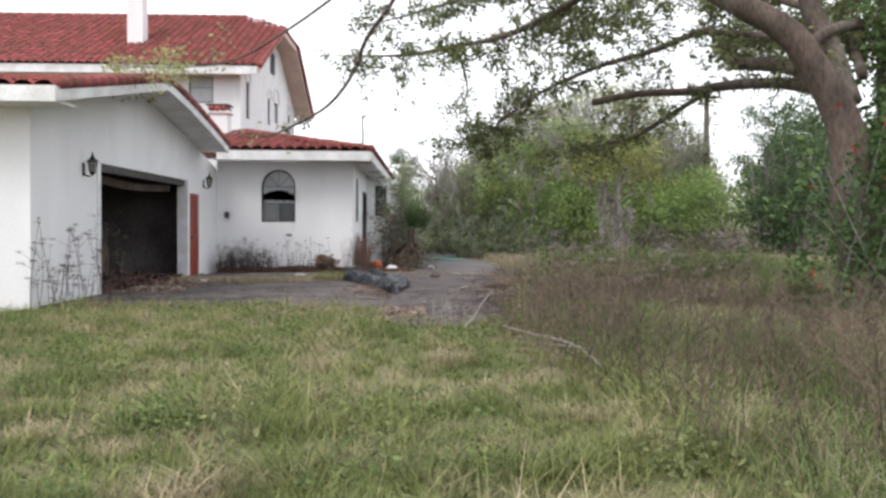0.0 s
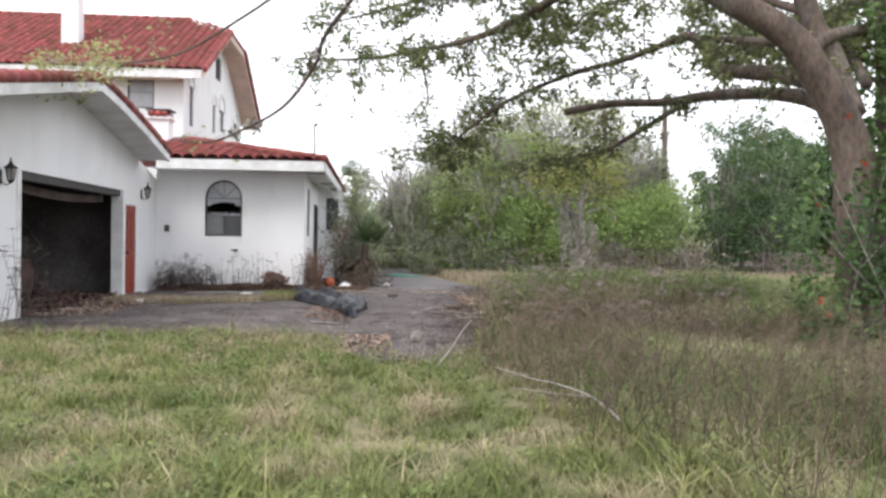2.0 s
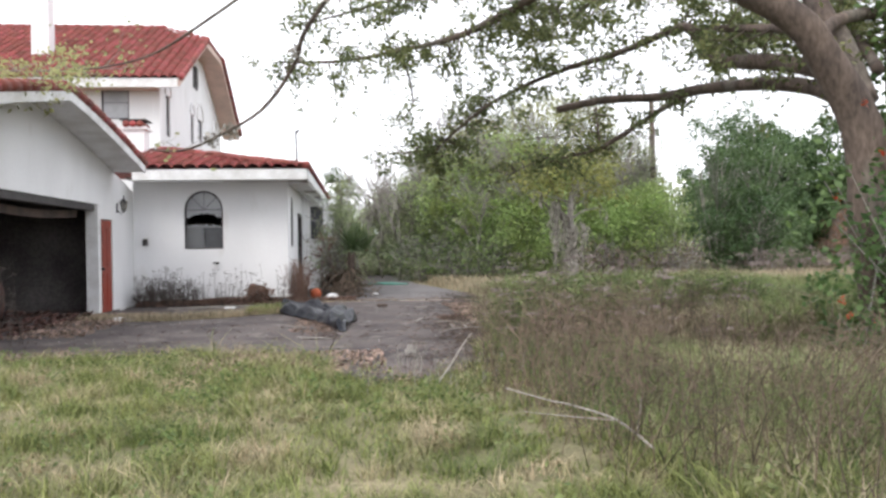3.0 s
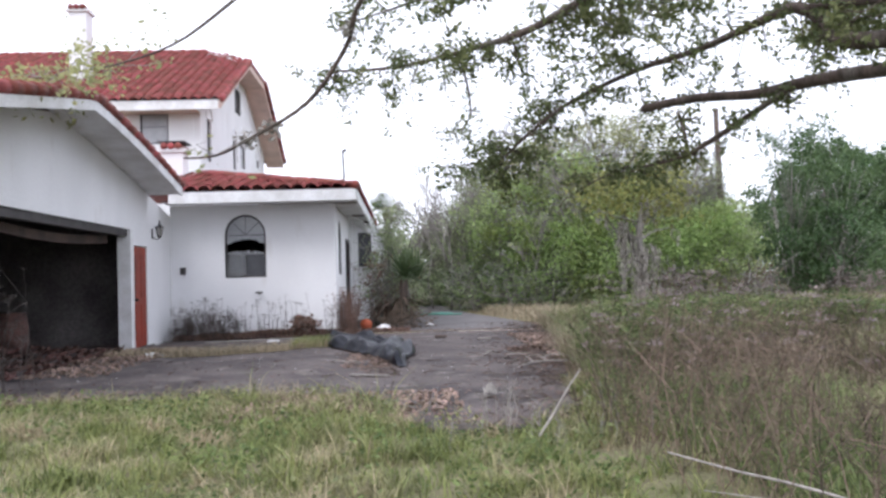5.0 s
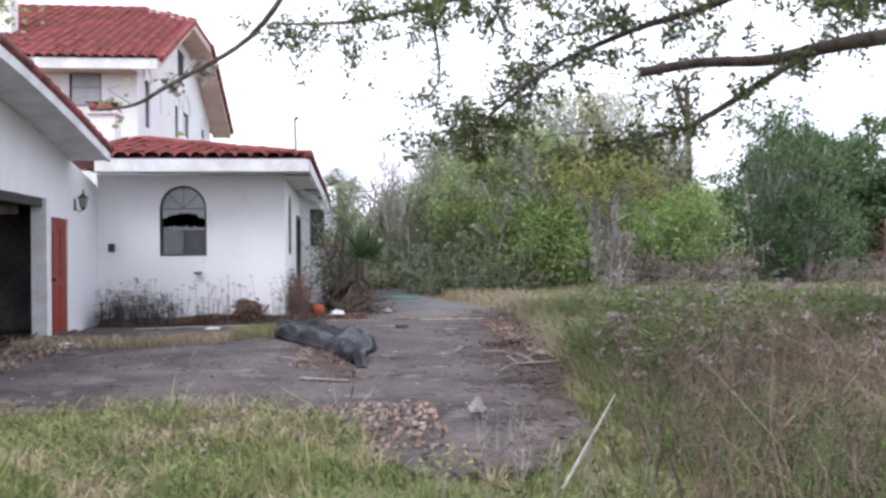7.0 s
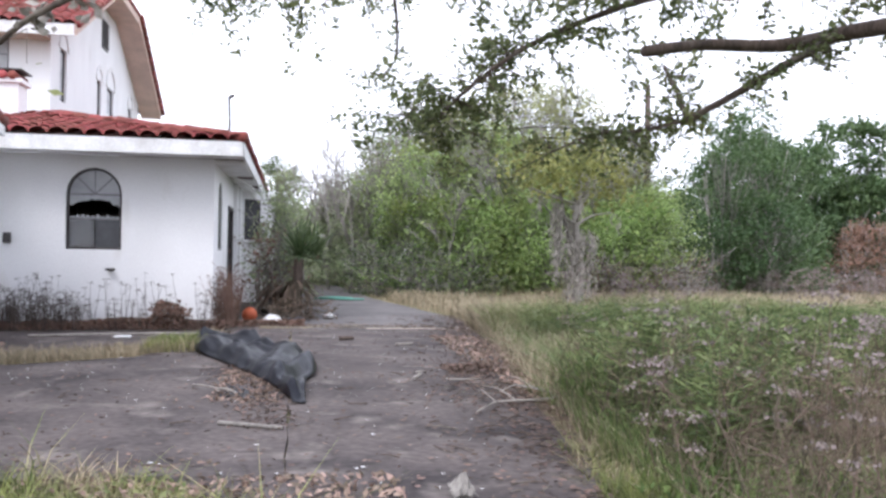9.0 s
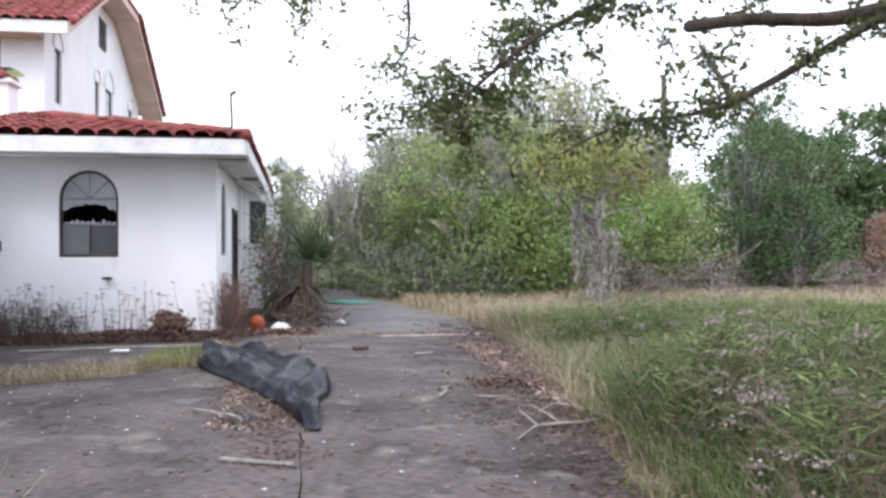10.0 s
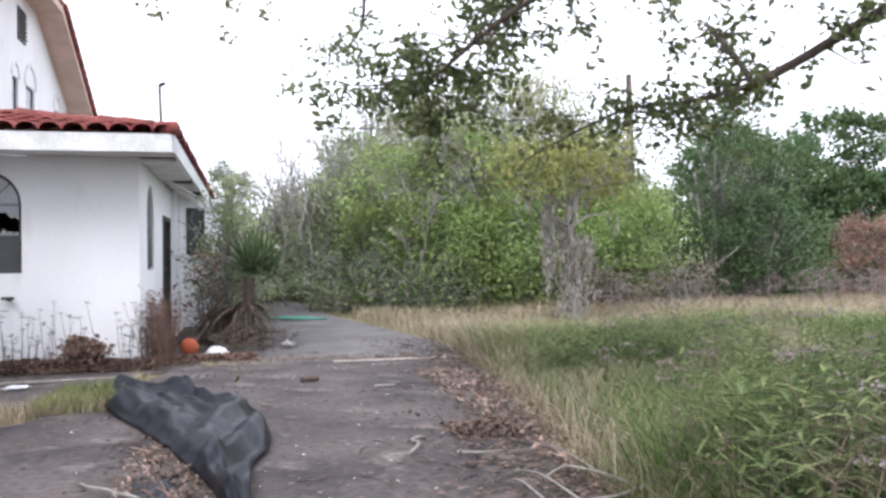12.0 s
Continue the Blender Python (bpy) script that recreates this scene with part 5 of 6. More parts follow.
def build_ball():
    bm = bmesh.new()
    bmesh.ops.create_uvsphere(bm, u_segments=24, v_segments=16, radius=0.145)
    me = bpy.data.meshes.new("ball")
    for f in bm.faces:
        f.smooth = True
    bm.to_mesh(me)
    bm.free()
    me.materials.append(M_BALL)
    ob = tagged(new("ball", me), "worn orange rubber ball by the house corner", "ball")
    ob.location = (-0.13, 25.4, 0.135)


def crumpled(name, x, y, sx, sy, h, material, label, category, seed, z=0.0):
    rng = np.random.RandomState(seed)
    n = 9
    pts = []
    for j in range(n):
        for i in range(n):
            u, v = i / (n - 1) * 2 - 1, j / (n - 1) * 2 - 1
            k = 1 + 0.25 * rng.normal()
            pts.append((x + u * sx / 2 * (1 + 0.12 * rng.normal()), y + v * sy / 2 * (1 + 0.12 * rng.normal()), z + max(0.006, h * k * (1 - 0.7 * max(abs(u), abs(v))))))
    acc = Acc().add(pts, [(j * n + i, j * n + i + 1, (j + 1) * n + i + 1, (j + 1) * n + i) for j in range(n - 1) for i in range(n - 1)])
    acc.add([(x - sx / 2.3, y - sy / 2.3, z), (x + sx / 2.3, y - sy / 2.3, z), (x + sx / 2.3, y + sy / 2.3, z), (x - sx / 2.3, y + sy / 2.3, z)], [(0, 1, 2, 3)])
    return solo(name, acc, material, (x, y, z), label, category)


def stick(name, pts, r0, r1, material, label, forks=(), group=""):
    acc = Acc()
    limb(acc, pts, r0, r1, 6, 0.2)
    for f in forks:
        limb(acc, f, r1 * 1.1, r1 * 0.4, 5, 0.1)
    return solo(name, acc, material, pts[0], label, "branch", group, smooth=True)


def build_field_weeds():
    """Upright herbs with narrow spreading leaves up each stem, beside the drive."""
    rng = np.random.RandomState(77)
    n = 2600
    x, y = rng.uniform(3.0, 8.0, n), rng.uniform(13.2, 24, n)
    ok = (x > drive_edges(y)[1] + 0.35) & (patchy(x, y, 0.9, 21) > 0.36 + 0.03 * (y - 13)) & (rng.uniform(size=n) < 1.3 - 0.06 * (y - 13))
    acc = Acc()
    for cx, cy in zip(x[ok], y[ok]):
        h = rng.uniform(0.4, 0.95) * (1 if cy < 18 else 0.8)
        k = int(h * 46)
        z = np.linspace(0.08, h, k)
        a = np.arange(k) * 2.4 + rng.uniform(0, 6)
        lean = rng.normal(0, 0.12, 2)
        foot = np.stack([cx + lean[0] * z, cy + lean[1] * z, z - 0.03], 1)
        out = np.stack([np.cos(a), np.sin(a), rng.normal(0.25, 0.25, k)], 1)
        L = (0.07 + 0.13 * np.sin(np.pi * np.clip(z / h * 0.9, 0, 1)))[:, None] * rng.uniform(0.7, 1.3, (k, 1))
        side = np.stack([-np.sin(a), np.cos(a), np.zeros(k)], 1) * 0.012
        mid = foot + out * L * 0.5
        acc.quads(np.stack([foot, mid + side, foot + out * L - np.array([0, 0, 0.015]), mid - side], 1))
        acc.tube([(cx, cy, -0.05), (cx + lean[0] * h, cy + lean[1] * h, h)], [0.004, 0.002], 3)
    solo("leafy_weeds", acc, M_HERB, (0, 0, 0), "upright narrow-leaved green weeds among the tall grass", "weeds", kind="stuff")


build_lawn()
build_field_weeds()
right_field = lambda x, y: (x > drive_edges(y)[1] + 0.12) & (y > 12.5)
brown_patch = lambda x, y: (x > np.interp(y, [4, 7, 10, 12, 14], [3.0, 2.5, 2.15, 2.0, 2.5])) & (x < np.interp(y, [4, 8, 12, 15], [4.8, 5.4, 6.2, 5.0]))
beside = lambda x, y: (x > np.interp(y, [2, 7, 12, 16], [3.2, 2.8, 2.6, 3.0]))
grass_field("tall_grass", "tall bright green grass beside the driveway", "grass", M_TALLGRASS, 95000, 2.7, 11, 13, 25.5,
            lambda x, y: right_field(x, y) & (x > drive_edges(y)[1] + 0.35) & (patchy(x, y, 2.2, 17) > 0.3) & ((y > 18) | (patchy(x, y, 3, 18) > 0.45)), 0.14, 0.72, 0.013, 1.3, 61)
grass_field("straw_verge", "straw-coloured dead grass along the driveway edge", "grass", M_STRAW, 7500, 2.0, 5.2, 13, 36,
            lambda x, y: right_field(x, y) & (x < drive_edges(y)[1] + 0.25 + 0.09 * (y - 13)), 0.06, 0.2, 0.012, 1.1, 63)
grass_field("straw_field", "band of dry straw-coloured grass across the field", "grass", M_STRAW, 60000, 3.5, 40, 24, 34.5, right_field, 0.22, 0.5, 0.02, 0.9, 65)
grass_field("far_green_grass", "green grass of the field beyond", "grass", M_TALLGRASS, 50000, 9, 26, 14, 26, lambda x, y: x > 9, 0.3, 0.6, 0.022, 0.8, 67)
grass_field("pale_grass", "pale blades mixed into the tall green grass", "grass", M_STRAW, 38000, 2.9, 11, 13, 25.5, right_field, 0.2, 0.66, 0.010, 1.2, 62)
grass_field("rough_grass", "dry mixed rough grass among the dead weeds", "grass", M_STRAW, 13000, 2.6, 10, 3, 16, beside, 0.1, 0.42, 0.009, 1.3, 69)
grass_field("rough_green_grass", "green blades among the dead weeds", "grass", M_TALLGRASS, 75000, 2.3, 10, 3, 17, beside, 0.08, 0.5, 0.009, 1.1, 71)
grass_field("joint_grass", "straw tuft strip growing between the slabs", "grass", M_STRAW, 15000, -4.3, -0.4, 18.8, 23.0,
            lambda x, y: (np.abs(y - np.interp(x, [-4.3, -2.6, -1.7, -0.8, -0.5], [20.0, 19.8, 20.2, 21.2, 22.2])) < 0.5), 0.08, 0.2, 0.012, 0.8, 73)
grass_field("joint_green", "green tuft beside the plastic sheet", "grass", M_LAWN, 1500, -1.3, -0.5, 20.4, 22.2, lambda x, y: x > -1.3, 0.1, 0.24, 0.01, 0.6, 75)
grass_field("joint_straw", "thin straw tufts along the slab joint", "grass", M_STRAW, 9000, 0.1, 3.3, 23.75, 25.2,
            lambda x, y: np.abs(y - 24.3 + 0.1 * np.sin(3 * x)) < 0.34, 0.03, 0.11, 0.012, 1.2, 77)
stalk_weeds("dead_weeds", "thicket of dry brown dead weeds", M_DEADWEED, scatter(2300, 1.9, 7, 4.5, 16, lambda x, y: brown_patch(x, y) & ~on_drive(x, y, -0.1), 81, 1.6, 0.36), 0.3, 0.95, 82, 13, mess=0.26)
stalk_weeds("dead_weeds", "scattered dry weeds in the field", M_DEADWEED, scatter(70, 5, 20, 14, 30, lambda x, y: x > 5, 83, 0.6, 0.5), 0.45, 0.9, 84, 5, 0.022, M_PLUME)
stalk_weeds("flowering_weeds", "dry weeds with dusty pink seed heads at the drive edge", M_DEADWEED, scatter(55, 2.9, 7.0, 11.6, 19.5, lambda x, y: x > np.maximum(drive_edges(y)[1], 2.6) + 0.4, 85, 2.6, 0.40), 0.6, 1.2, 86, 4, 0.04, M_PLUME, 0.005, umbel=True)
stalk_weeds("flowering_weeds", "tall dry weeds with dusty pink seed heads by the slab", M_DEADWEED, scatter(24, 2.7, 4.4, 11.5, 14.2, lambda x, y: x > np.maximum(drive_edges(y)[1], 2.4) + 0.25, 101, 3.0, 0.38), 0.6, 1.1, 102, 4, 0.036, M_PLUME, 0.0045, umbel=True)
stalk_weeds("far_dry_weeds", "pinkish dry weeds before the trees", M_DEADWEED, scatter(1100, 9.5, 40, 30.5, 37, lambda x, y: x > 9.5, 87, 0.5, 0.4), 0.5, 1.1, 88, 3, 0.045, M_PLUME, 0.008)
stalk_weeds("wall_weeds", "dry grey weeds along the house wall", M_WALLWEED, scatter(95, -4.3, -0.6, 23.85, 24.4, lambda x, y: x < 0, 89, 2, 0.3), 0.2, 0.95, 90, 1, 0.026, M_WALLWEED, 0.006, umbel=True)
stalk_weeds("wall_weeds", "dry grey weeds at the garage corner", M_WALLWEED, scatter(260, -6.6, -3.8, 12.2, 15.9, lambda x, y: (x > -4.35) | (y < 13.45), 91, 2, 0.3), 0.35, 1.5, 92, 3, 0.03, M_WALLWEED, 0.006, umbel=True)
stalk_weeds("corner_weeds", "rust-brown dead weeds at the house corner", M_BROWNLEAF, scatter(150, -0.75, -0.35, 24.2, 25.8, lambda x, y: x > -0.7, 93, 2, 0.3), 0.3, 1.1, 94, 5, 0.016, M_BROWNLEAF, 0.006)
stalk_weeds("slab_edge_weeds", "sparse pale dead weeds at the slab's front edge", M_MOSS, scatter(34, 1.0, 2.6, 10.9, 12.4, lambda x, y: x > 1.0, 95, 2, 0.35), 0.15, 0.36, 96, 12)
clump_tree("brown_bush", "small dead brown bush at the wall foot", -1.55, 24.1, 0.42, 0.6, M_BROWNLEAF, 97, 18, 40, 0.05, 0, 0.02, 4, 0.09, group="wall bushes")
stalk_weeds("wall_weeds", "dense dry weeds at the wall foot by the red door", M_WALLWEED, scatter(120, -4.35, -2.9, 23.6, 24.4, lambda x, y: x < -2.9, 98, 2, 0.25), 0.15, 0.7, 99, 6, 0.016, M_WALLWEED, 0.006)
build_oak()
build_vine()
build_moss_tree()
palm(0.15, 42, 4.05, 1.35, 17, 401, "tall fan palm behind the house")
build_yucca()
build_thicket()
build_tarp()
build_ball()
crumpled("white_litter", 0.3, 25.3, 0.34, 0.2, 0.15, M_PAPER, "crumpled white plastic litter on the soil", "litter", 501)
crumpled("white_litter", -3.55, 19.7, 0.55, 0.3, 0.07, M_PAPER, "flattened white litter before the garage", "litter", 502)
crumpled("white_litter", 1.45, 26.5, 0.22, 0.2, 0.1, M_PAPER, "small white litter by the drive", "litter", 503)
crumpled("white_litter", -1.9, 22.4, 0.26, 0.14, 0.05, M_PAPER, "crumpled white litter on the slab", "litter", 504)
crumpled("stone", 1.63, 13.45, 0.13, 0.2, 0.12, M_TWIG, "broken chunk of pale wood on the slab", "debris", 505)
stick("fallen_stick", [(1.75, 11.2, 0.0), (1.9, 11.32, 0.17), (2.0, 11.33, 0.33), (2.13, 11.46, 0.46)], 0.013, 0.005, M_PALESTICK, "bleached stick leaning in the weeds")
stick("fallen_branch", [(2.75, 8.0, 0.10), (2.64, 8.35, 0.2), (2.42, 8.55, 0.26), (2.32, 8.9, 0.24), (2.05, 9.1, 0.3)], 0.009, 0.005, M_PALESTICK, "bleached forked branch lying in the weeds",
      ([(2.64, 8.35, 0.2), (2.35, 8.42, 0.22), (2.1, 8.75, 0.2)], [(2.70, 8.15, 0.14), (2.78, 8.3, 0.34)]))
stick("fallen_branch", [(3.4, 16.5, 0.05), (3.18, 16.35, 0.05), (2.9, 16.2, 0.05), (2.67, 16.13, 0.06), (2.48, 16.12, 0.05), (2.36, 15.95, 0.05), (2.23, 15.81, 0.02)], 0.016, 0.008, M_PALESTICK, "pale forked branch on the drive edge",
      ([(2.48, 16.12, 0.05), (2.44, 16.5, 0.09), (2.47, 16.8, 0.04)], [(2.67, 16.13, 0.06), (2.6, 16.6, 0.1), (2.55, 17.0, 0.05)]))
stick("fallen_branch", [(3.1, 16.35, 0.06), (3.04, 16.45, 0.09), (2.89, 16.85, 0.08), (2.8, 16.88, 0.06), (2.69, 16.83, 0.02)], 0.013, 0.006, M_PALESTICK, "bleached crooked branch on the drive edge",
      ([(3.0, 16.6, 0.08), (3.0, 17.3, 0.08), (2.95, 17.9, 0.03)],))
stick("twig", [(2.32, 17.74, 0.015), (2.5, 17.62, 0.03), (2.71, 17.7, 0.02)], 0.012, 0.007, M_PALESTICK, "thin pale twig on the slab")
stick("twig", [(1.97, 17.8, 0.015), (2.08, 18.0, 0.04), (2.06, 18.2, 0.03), (2.2, 18.4, 0.015)], 0.016, 0.010, M_PALESTICK, "crooked pale twig on the slab")
stick("curved_twig", [(-0.3, 17.5, 0.02), (-0.22, 17.3, 0.05), (-0.08, 17.22, 0.04), (-0.02, 17.1, 0.02)], 0.012, 0.008, M_PALESTICK, "white curved twig beside the plastic sheet")
stick("plank_end", [(1.4, 21.95, 0.03), (1.62, 22.0, 0.03)], 0.035, 0.03, M_BARK, "short dark piece of wood on the slab")
stick("plank_end", [(2.2, 21.2, 0.02), (2.45, 21.25, 0.02)], 0.02, 0.016, M_PALESTICK, "short pale stick on the slab")
stick("bleached_board", [(-3.3, 22.55, 0.02), (-2.0, 22.75, 0.025), (-0.7, 22.9, 0.02)], 0.022, 0.018, M_PALESTICK, "long bleached pole lying along the soil bed")
stick("curved_twig", [(-2.2, 3.9, 0.12), (-2.0, 3.95, 0.16), (-1.8, 3.98, 0.14), (-1.6, 4.05, 0.18)], 0.01, 0.006, M_PALESTICK, "white curved twig on the lawn")
stick("twig", [(-0.05, 17.2, 0.02), (0.05, 17.0, 0.06), (0.15, 16.95, 0.03)], 0.018, 0.01, M_PALESTICK, "short pale twig on the slab")
stick("plank_end", [(0.1, 15.6, 0.02), (0.4, 15.45, 0.02), (0.6, 15.35, 0.02)], 0.02, 0.013, M_TWIG, "short grey stick on the slab")


def build_litter():
    rng = np.random.RandomState(601)
    n = 150000
    x, y = rng.uniform(-4.4, 4.6, n), rng.uniform(11.4, 27, n)
    right = drive_edges(y)[1]
    front = np.interp(x, [-4.4, -0.1, 0.5, 1.0, 1.7, 2.4, 2.8], [14.25, 14.1, 13.0, 11.75, 11.65, 12.7, 15.0])
    near = np.minimum(right - x, y - front)
    p = np.where(near < 0, np.exp(near / 0.15), np.exp(-near / 0.42)) * (0.2 + 0.9 * patchy(x, y, 1.5, 9)) + np.where(near > 0, 0.004 + 0.05 * patchy(x, y, 0.9, 5) ** 2, 0)
    p += 0.55 * np.exp(-((x - 0.15 - 0.14 * (18 - y)) ** 2) / 0.07) * (y > 15.3) * (y < 19)
    p += 0.25 * np.exp(-((y - 24.3) ** 2) / 0.15) * (x > -0.3) * (x < 3.2)
    ok = (rng.uniform(size=n) < p) & (x > -4.4)
    c = np.stack([x[ok], y[ok], rng.uniform(0.006, 0.03, ok.sum())], 1)
    bed = np.stack([rng.uniform(-4.4, -0.4, 5000), 24.42 - np.abs(rng.normal(0, 0.3, 5000)), rng.uniform(0.0, 0.05, 5000)], 1)
    c = np.concatenate([c, bed])
    q = leaf_quads(c, 0.036, rng, 1.5)
    q[:, :, 2] = c[:, None, 2] + (q[:, :, 2] - c[:, None, 2]) * 0.25
    solo("dead_leaves", Acc().quads(q), M_LITTER, (0, 0, 0), "dead brown leaves littering the driveway edges", "leaf litter", kind="stuff")
    c = np.stack([rng.uniform(-4, 3.6, 420), rng.uniform(13.5, 26, 420), np.full(420, 0.006)], 1)
    c = c[on_drive(c[:, 0], c[:, 1], 0.1)]
    q = leaf_quads(c, 0.028, rng, 1.3)
    q[:, :, 2] = 0.008 + (q[:, :, 2] - 0.006) * 0.1
    solo("pale_scraps", Acc().quads(q), M_PAPER, (0, 0, 0), "tiny pale scraps strewn over the concrete", "litter", kind="stuff")


def build_twiglets():
    """Small twigs strewn over the concrete, most along its right edge."""
    rng = np.random.RandomState(651)
    acc = Acc()
    for _ in range(240):
        y = rng.uniform(12.5, 26)
        edge = float(drive_edges(np.array([y]))[1][0])
        x = edge - abs(rng.normal(0, 0.55)) if rng.uniform() < 0.7 else rng.uniform(-4, edge)
        a, L = rng.uniform(0, 3.14), rng.uniform(0.06, 0.28)
        d = np.array([math.cos(a), math.sin(a), 0]) * L / 2
        p = np.array([x, y, 0.012])
        acc.tube([p - d, p + rng.normal(0, 0.02, 3) * np.array([1, 1, 0.3]) + np.array([0, 0, 0.01]), p + d], [0.006, 0.006, 0.003], 4)
    solo("twiglets", acc, M_BARK, (0, 0, 0), "small dry twigs strewn on the concrete", "twigs", kind="stuff")


def build_garage_clutter():
    rng = np.random.RandomState(701)
    acc = Acc()
    for _ in range(420):
        x, y = rng.uniform(-7.8, -4.3), rng.uniform(16.3, 21.1)
        top = 0.22 * math.exp(-((x + 6.6) ** 2 / 1.0)) * (0.3 + 0.7 * math.sin(y) ** 2) + 0.02
        z, s = rng.uniform(0.0, top), rng.uniform(0.025, 0.085)
        acc.beam((x - s, y + rng.normal(0, s), z + 0.02), (x + s, y + rng.normal(0, s), z + 0.03 + rng.uniform(0, 0.08)), s, s * 0.6)
    solo("rubble_heap", acc, M_RUBBLE, (-6, 18.5, 0), "heap of dark rubble and bricks on the garage floor", "rubble", kind="stuff")
    for a, b, w in (((-7.6, 17.0, 0.1), (-6.8, 19.8, 1.5), 0.12), ((-7.2, 18.3, 1.4), (-6.6, 18.9, 0.1), 0.09), ((-6.9, 17.2, 1.25), (-6.7, 20.0, 1.6), 0.08), ((-8.4, 19.6, 0), (-8.9, 19.7, 2.3), 0.14)):
        solo("loose_board", Acc().beam(a, b, w, 0.04), M_WOOD, a, "dark loose board leaning in the garage", "board", "garage boards")
    bench = thing("workbench", (-8.2, 20.6, 0), "dark wooden workbench against the garage wall", "workbench")
    part("top", Acc().box(-9.0, -7.4, 20.1, 21.1, 0.82, 0.88), M_WOOD, bench)
    for lx, ly in ((-8.95, 20.15), (-7.45, 20.15), (-8.95, 21.05), (-7.45, 21.05)):
        part("leg", Acc().box(lx - 0.04, lx + 0.04, ly - 0.04, ly + 0.04, 0, 0.82), M_WOOD, bench)
    rack = thing("shelf_rack", (-9.6, 18.6, 0), "dark metal shelf rack with boxes in the garage", "shelf")
    for lx, ly in ((-9.9, 17.9), (-9.4, 17.9), (-9.9, 19.3), (-9.4, 19.3)):
        part("post", Acc().box(lx - 0.025, lx + 0.025, ly - 0.025, ly + 0.025, 0, 1.9), M_IRON, rack)
    for z in (0.4, 0.95, 1.5):
        part("shelf", Acc().box(-9.95, -9.35, 17.85, 19.35, z, z + 0.03), M_IRON, rack)
    for k, (bx, by, bz) in enumerate(((-9.62, 18.2, 0.43), (-9.66, 18.9, 0.43), (-9.6, 18.5, 0.98), (-9.63, 19.0, 1.53))):
        solo("box", Acc().box(bx - 0.2, bx + 0.2, by - 0.22, by + 0.22, bz, bz + 0.28), M_WOOD, (bx, by, bz), "dark dusty carton on the garage shelf", "box", "garage boxes")
    barrel = Acc().tube([(-6.3, 20.6, 0.0), (-6.3, 20.6, 0.25), (-6.3, 20.6, 0.55), (-6.3, 20.6, 0.8)], [0.24, 0.29, 0.29, 0.24], 14)
    solo("barrel", barrel, M_RUBBLE, (-6.3, 20.6, 0), "dark barrel in the garage", "barrel", smooth=True)


def build_bits():
    acc = Acc().box(-4.28, -4.16, WY - 0.06, WY - 0.002, 1.45, 1.62)
    solo("junction_box", acc, M_FRAME, (-4.2, WY - 0.03, 1.45), "small dark junction box on the wall", "wall box")
    tap = Acc().tube([(-2.5, WY - 0.003, 0.98), (-2.5, WY - 0.10, 0.98)], [0.03, 0.02], 6).box(-2.58, -2.42, WY - 0.12, WY - 0.07, 0.98, 1.02)
    solo("wall_tap", tap, M_FRAME, (-2.5, WY, 0.98), "dark metal outdoor tap on the wall", "tap")
    rng = np.random.RandomState(801)
    heap = Acc()
    for _ in range(240):
        x, y = rng.normal(2.3, 0.7), rng.normal(50, 1.0)
        heap.beam((x - 0.15, y, rng.uniform(0, 0.5)), (x + 0.15, y + rng.normal(0, 0.2), rng.uniform(0, 0.7)), 0.2, 0.15)
    solo("rubble_pile", heap, M_SAND, (2.3, 50, 0), "pale rubble pile at the end of the drive", "rubble", kind="stuff")
    brush = Acc()
    for _ in range(150):
        x, y = rng.normal(0.75, 0.35), rng.normal(26.0, 0.25)
        a = np.array([x, y, rng.uniform(0.0, 0.35)])
        brush.tube([a, a + rng.normal(0, 0.22, 3) * np.array([1, 1, 0.5]) + np.array([0, 0, 0.08])], [0.012, 0.006], 4)
    solo("brush_heap", brush, M_DEADWEED, (0.75, 26, 0), "heap of dead brown brush by the drive", "brush heap", kind="stuff")


def heap_of_leaves(name, label, x0, x1, y0, y1, high, n, size, material, seed):
    """A low mound of dead leaves and twigs."""
    rng = np.random.RandomState(seed)
    u, v = rng.uniform(-1, 1, n), rng.uniform(-1, 1, n)
    x, y = (x0 + x1) / 2 + u * (x1 - x0) / 2, (y0 + y1) / 2 + v * (y1 - y0) / 2
    top = high * (0.35 + 0.8 * patchy(x, y, 3.0, seed)) * (1 - np.abs(v) ** 3)
    c = np.stack([x, y, rng.uniform(0, 1, n) * top + 0.008], 1)
    acc = Acc().quads(leaf_quads(c, size, rng, 1.8, 0, 0.5))
    for k in range(n // 25):
        p = c[k]
        acc.tube([p, p + rng.normal(0, 0.09, 3) * np.array([1, 1, 0.35]) + np.array([0, 0, 0.03])], [0.006, 0.003], 4)
    return solo(name, acc, material, ((x0 + x1) / 2, (y0 + y1) / 2, 0), label, "debris", kind="stuff")


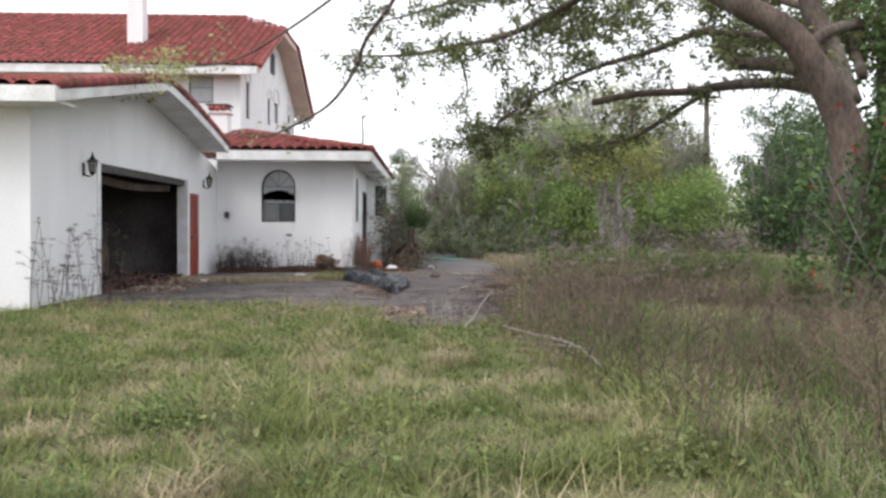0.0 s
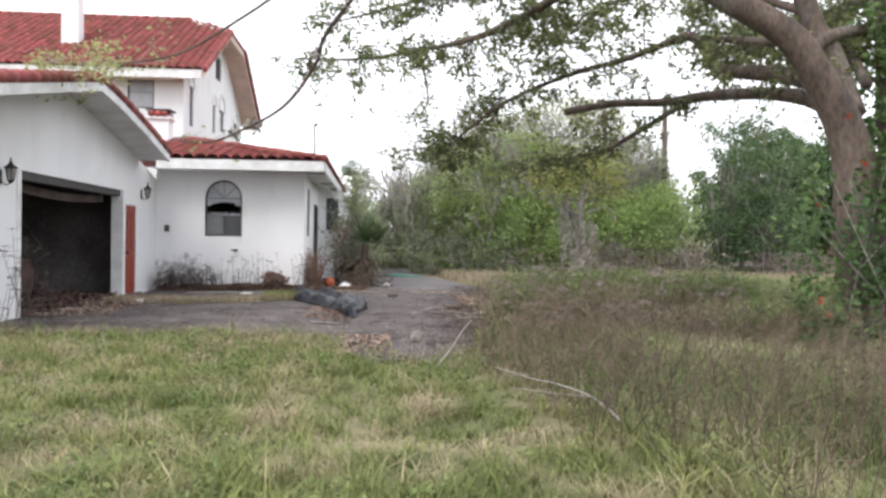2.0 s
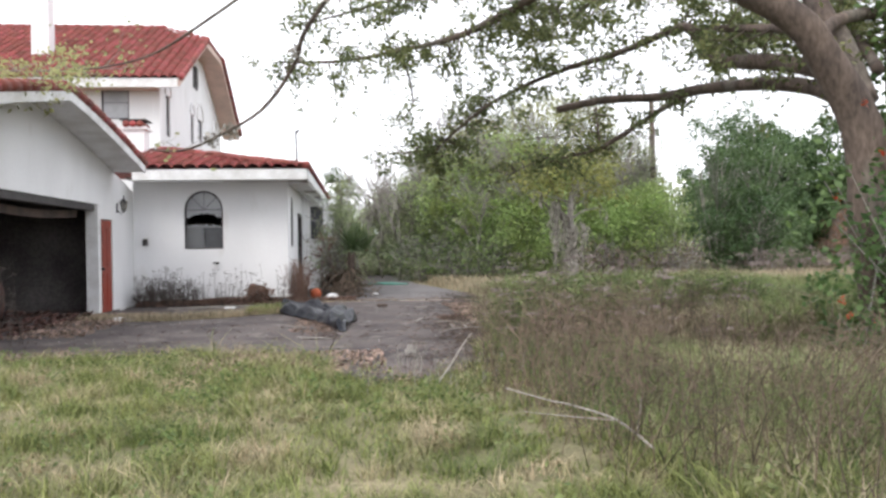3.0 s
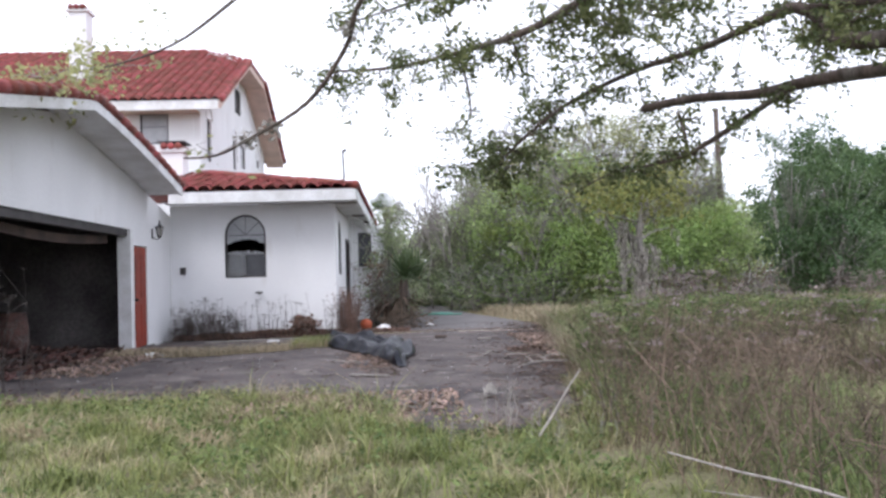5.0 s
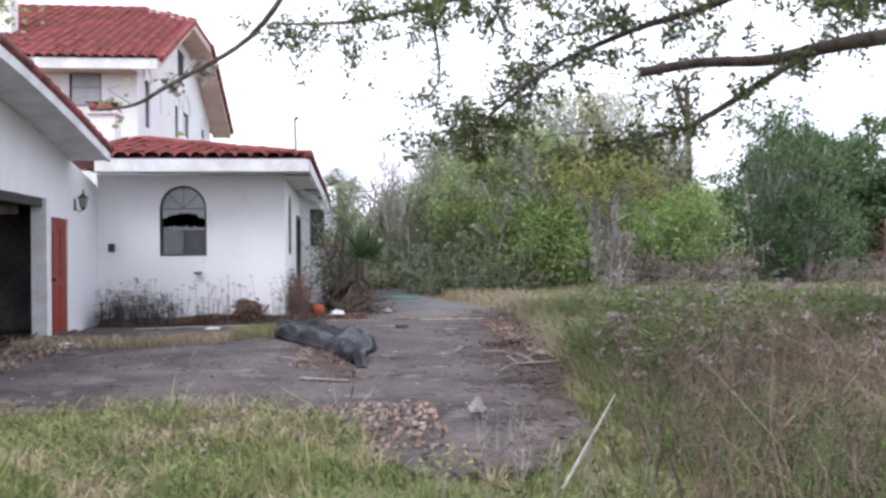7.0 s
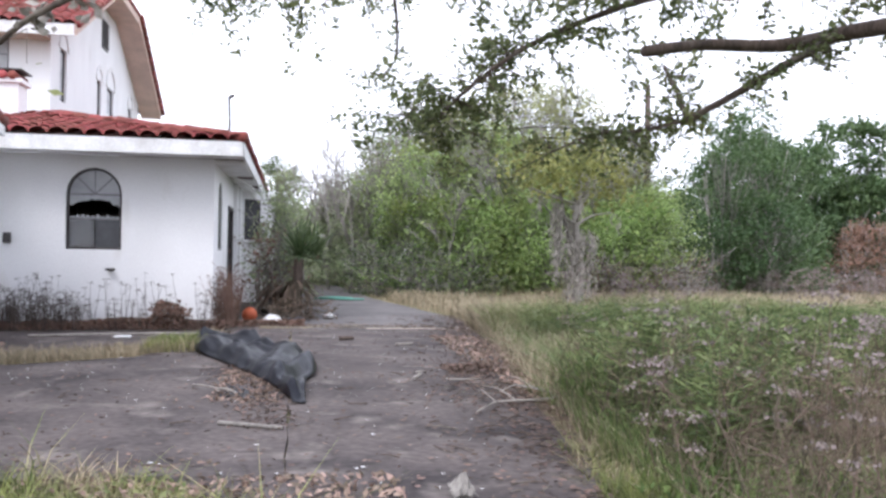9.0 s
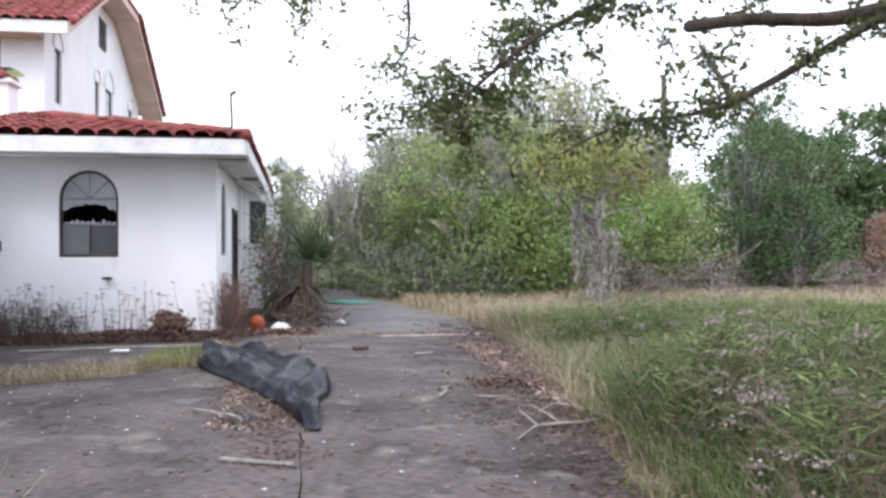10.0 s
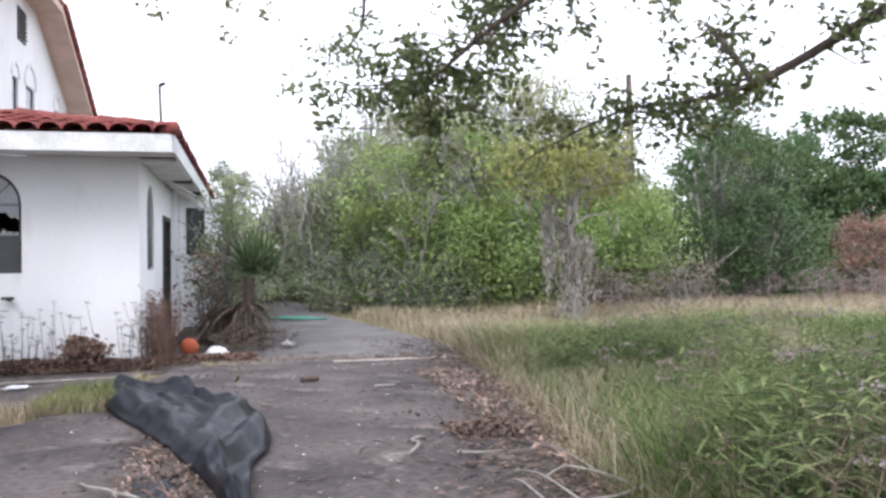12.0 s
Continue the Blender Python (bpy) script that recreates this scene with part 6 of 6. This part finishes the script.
heap_of_leaves("leaf_drift", "dark red-brown dead leaves banked against the wall", -4.3, -0.5, 23.85, 24.45, 0.16, 5200, 0.045, M_BROWNLEAF, 521)
heap_of_leaves("leaf_drift", "drift of dead leaves by the house corner", -0.6, 0.9, 24.4, 25.2, 0.09, 1500, 0.04, M_BROWNLEAF, 522)
heap_of_leaves("leaf_drift", "dark leaf and twig clump on the drive edge", 2.45, 3.05, 18.2, 18.9, 0.09, 520, 0.035, M_LITTER, 523)
heap_of_leaves("leaf_drift", "dead leaves and rubble before the garage opening", -4.5, -3.3, 16.6, 21.6, 0.07, 1500, 0.04, M_TAN, 524)
heap_of_leaves("leaf_drift", "dead leaves caught under the plastic sheet", -0.1, 0.6, 16.6, 18.7, 0.025, 600, 0.028, M_TAN, 525)
heap_of_leaves("leaf_drift", "tan dead leaves along the slab's front edge", -0.9, 1.3, 12.3, 14.0, 0.05, 1100, 0.034, M_TAN, 526)
heap_of_leaves("leaf_drift", "tan dead leaves along the drive edge", 2.9, 3.7, 15.4, 22.5, 0.04, 1900, 0.034, M_TAN, 527)
hose = smooth_line([(1.3, 33.4, 0.02), (1.9, 33.0, 0.03), (2.4, 33.3, 0.02), (2.0, 33.7, 0.03), (1.5, 33.2, 0.04), (2.2, 32.7, 0.03), (2.7, 32.9, 0.02)], 5)
solo("garden_hose", Acc().tube(hose, [0.03] * len(hose), 6), M_TEAL, (2, 33.2, 0), "faded green hose coiled loosely on the drive", "hose", smooth=True)
line = [(-1.0 + 14 * k / 20, 34, 5.35 - 0.35 * math.sin(math.pi * min(1, k / 13))) for k in range(21)]
solo("overhead_wire", Acc().tube(line, [0.014] * 21, 4), M_FRAME, (6, 34, 5), "thin sagging overhead wire before the thicket", "wire", smooth=True)
clump_tree("shrub", "leafy green shrub beside the house corner", 0.4, 29.8, 2.8, 1.3, M_MIDLEAF, 531, 60, 40, 0.06, 0.05, 0.04, 5, 0.24, group="shrubs", flat=0.4, twigs=2)
clump_tree("shrub", "leafy green shrub behind the palmetto", 0.5, 34.5, 3.6, 1.5, M_MIDLEAF, 533, 60, 40, 0.07, 0.05, 0.04, 5, 0.3, group="shrubs", flat=0.4, twigs=2)
build_litter()
build_twiglets()
build_garage_clutter()
build_bits()
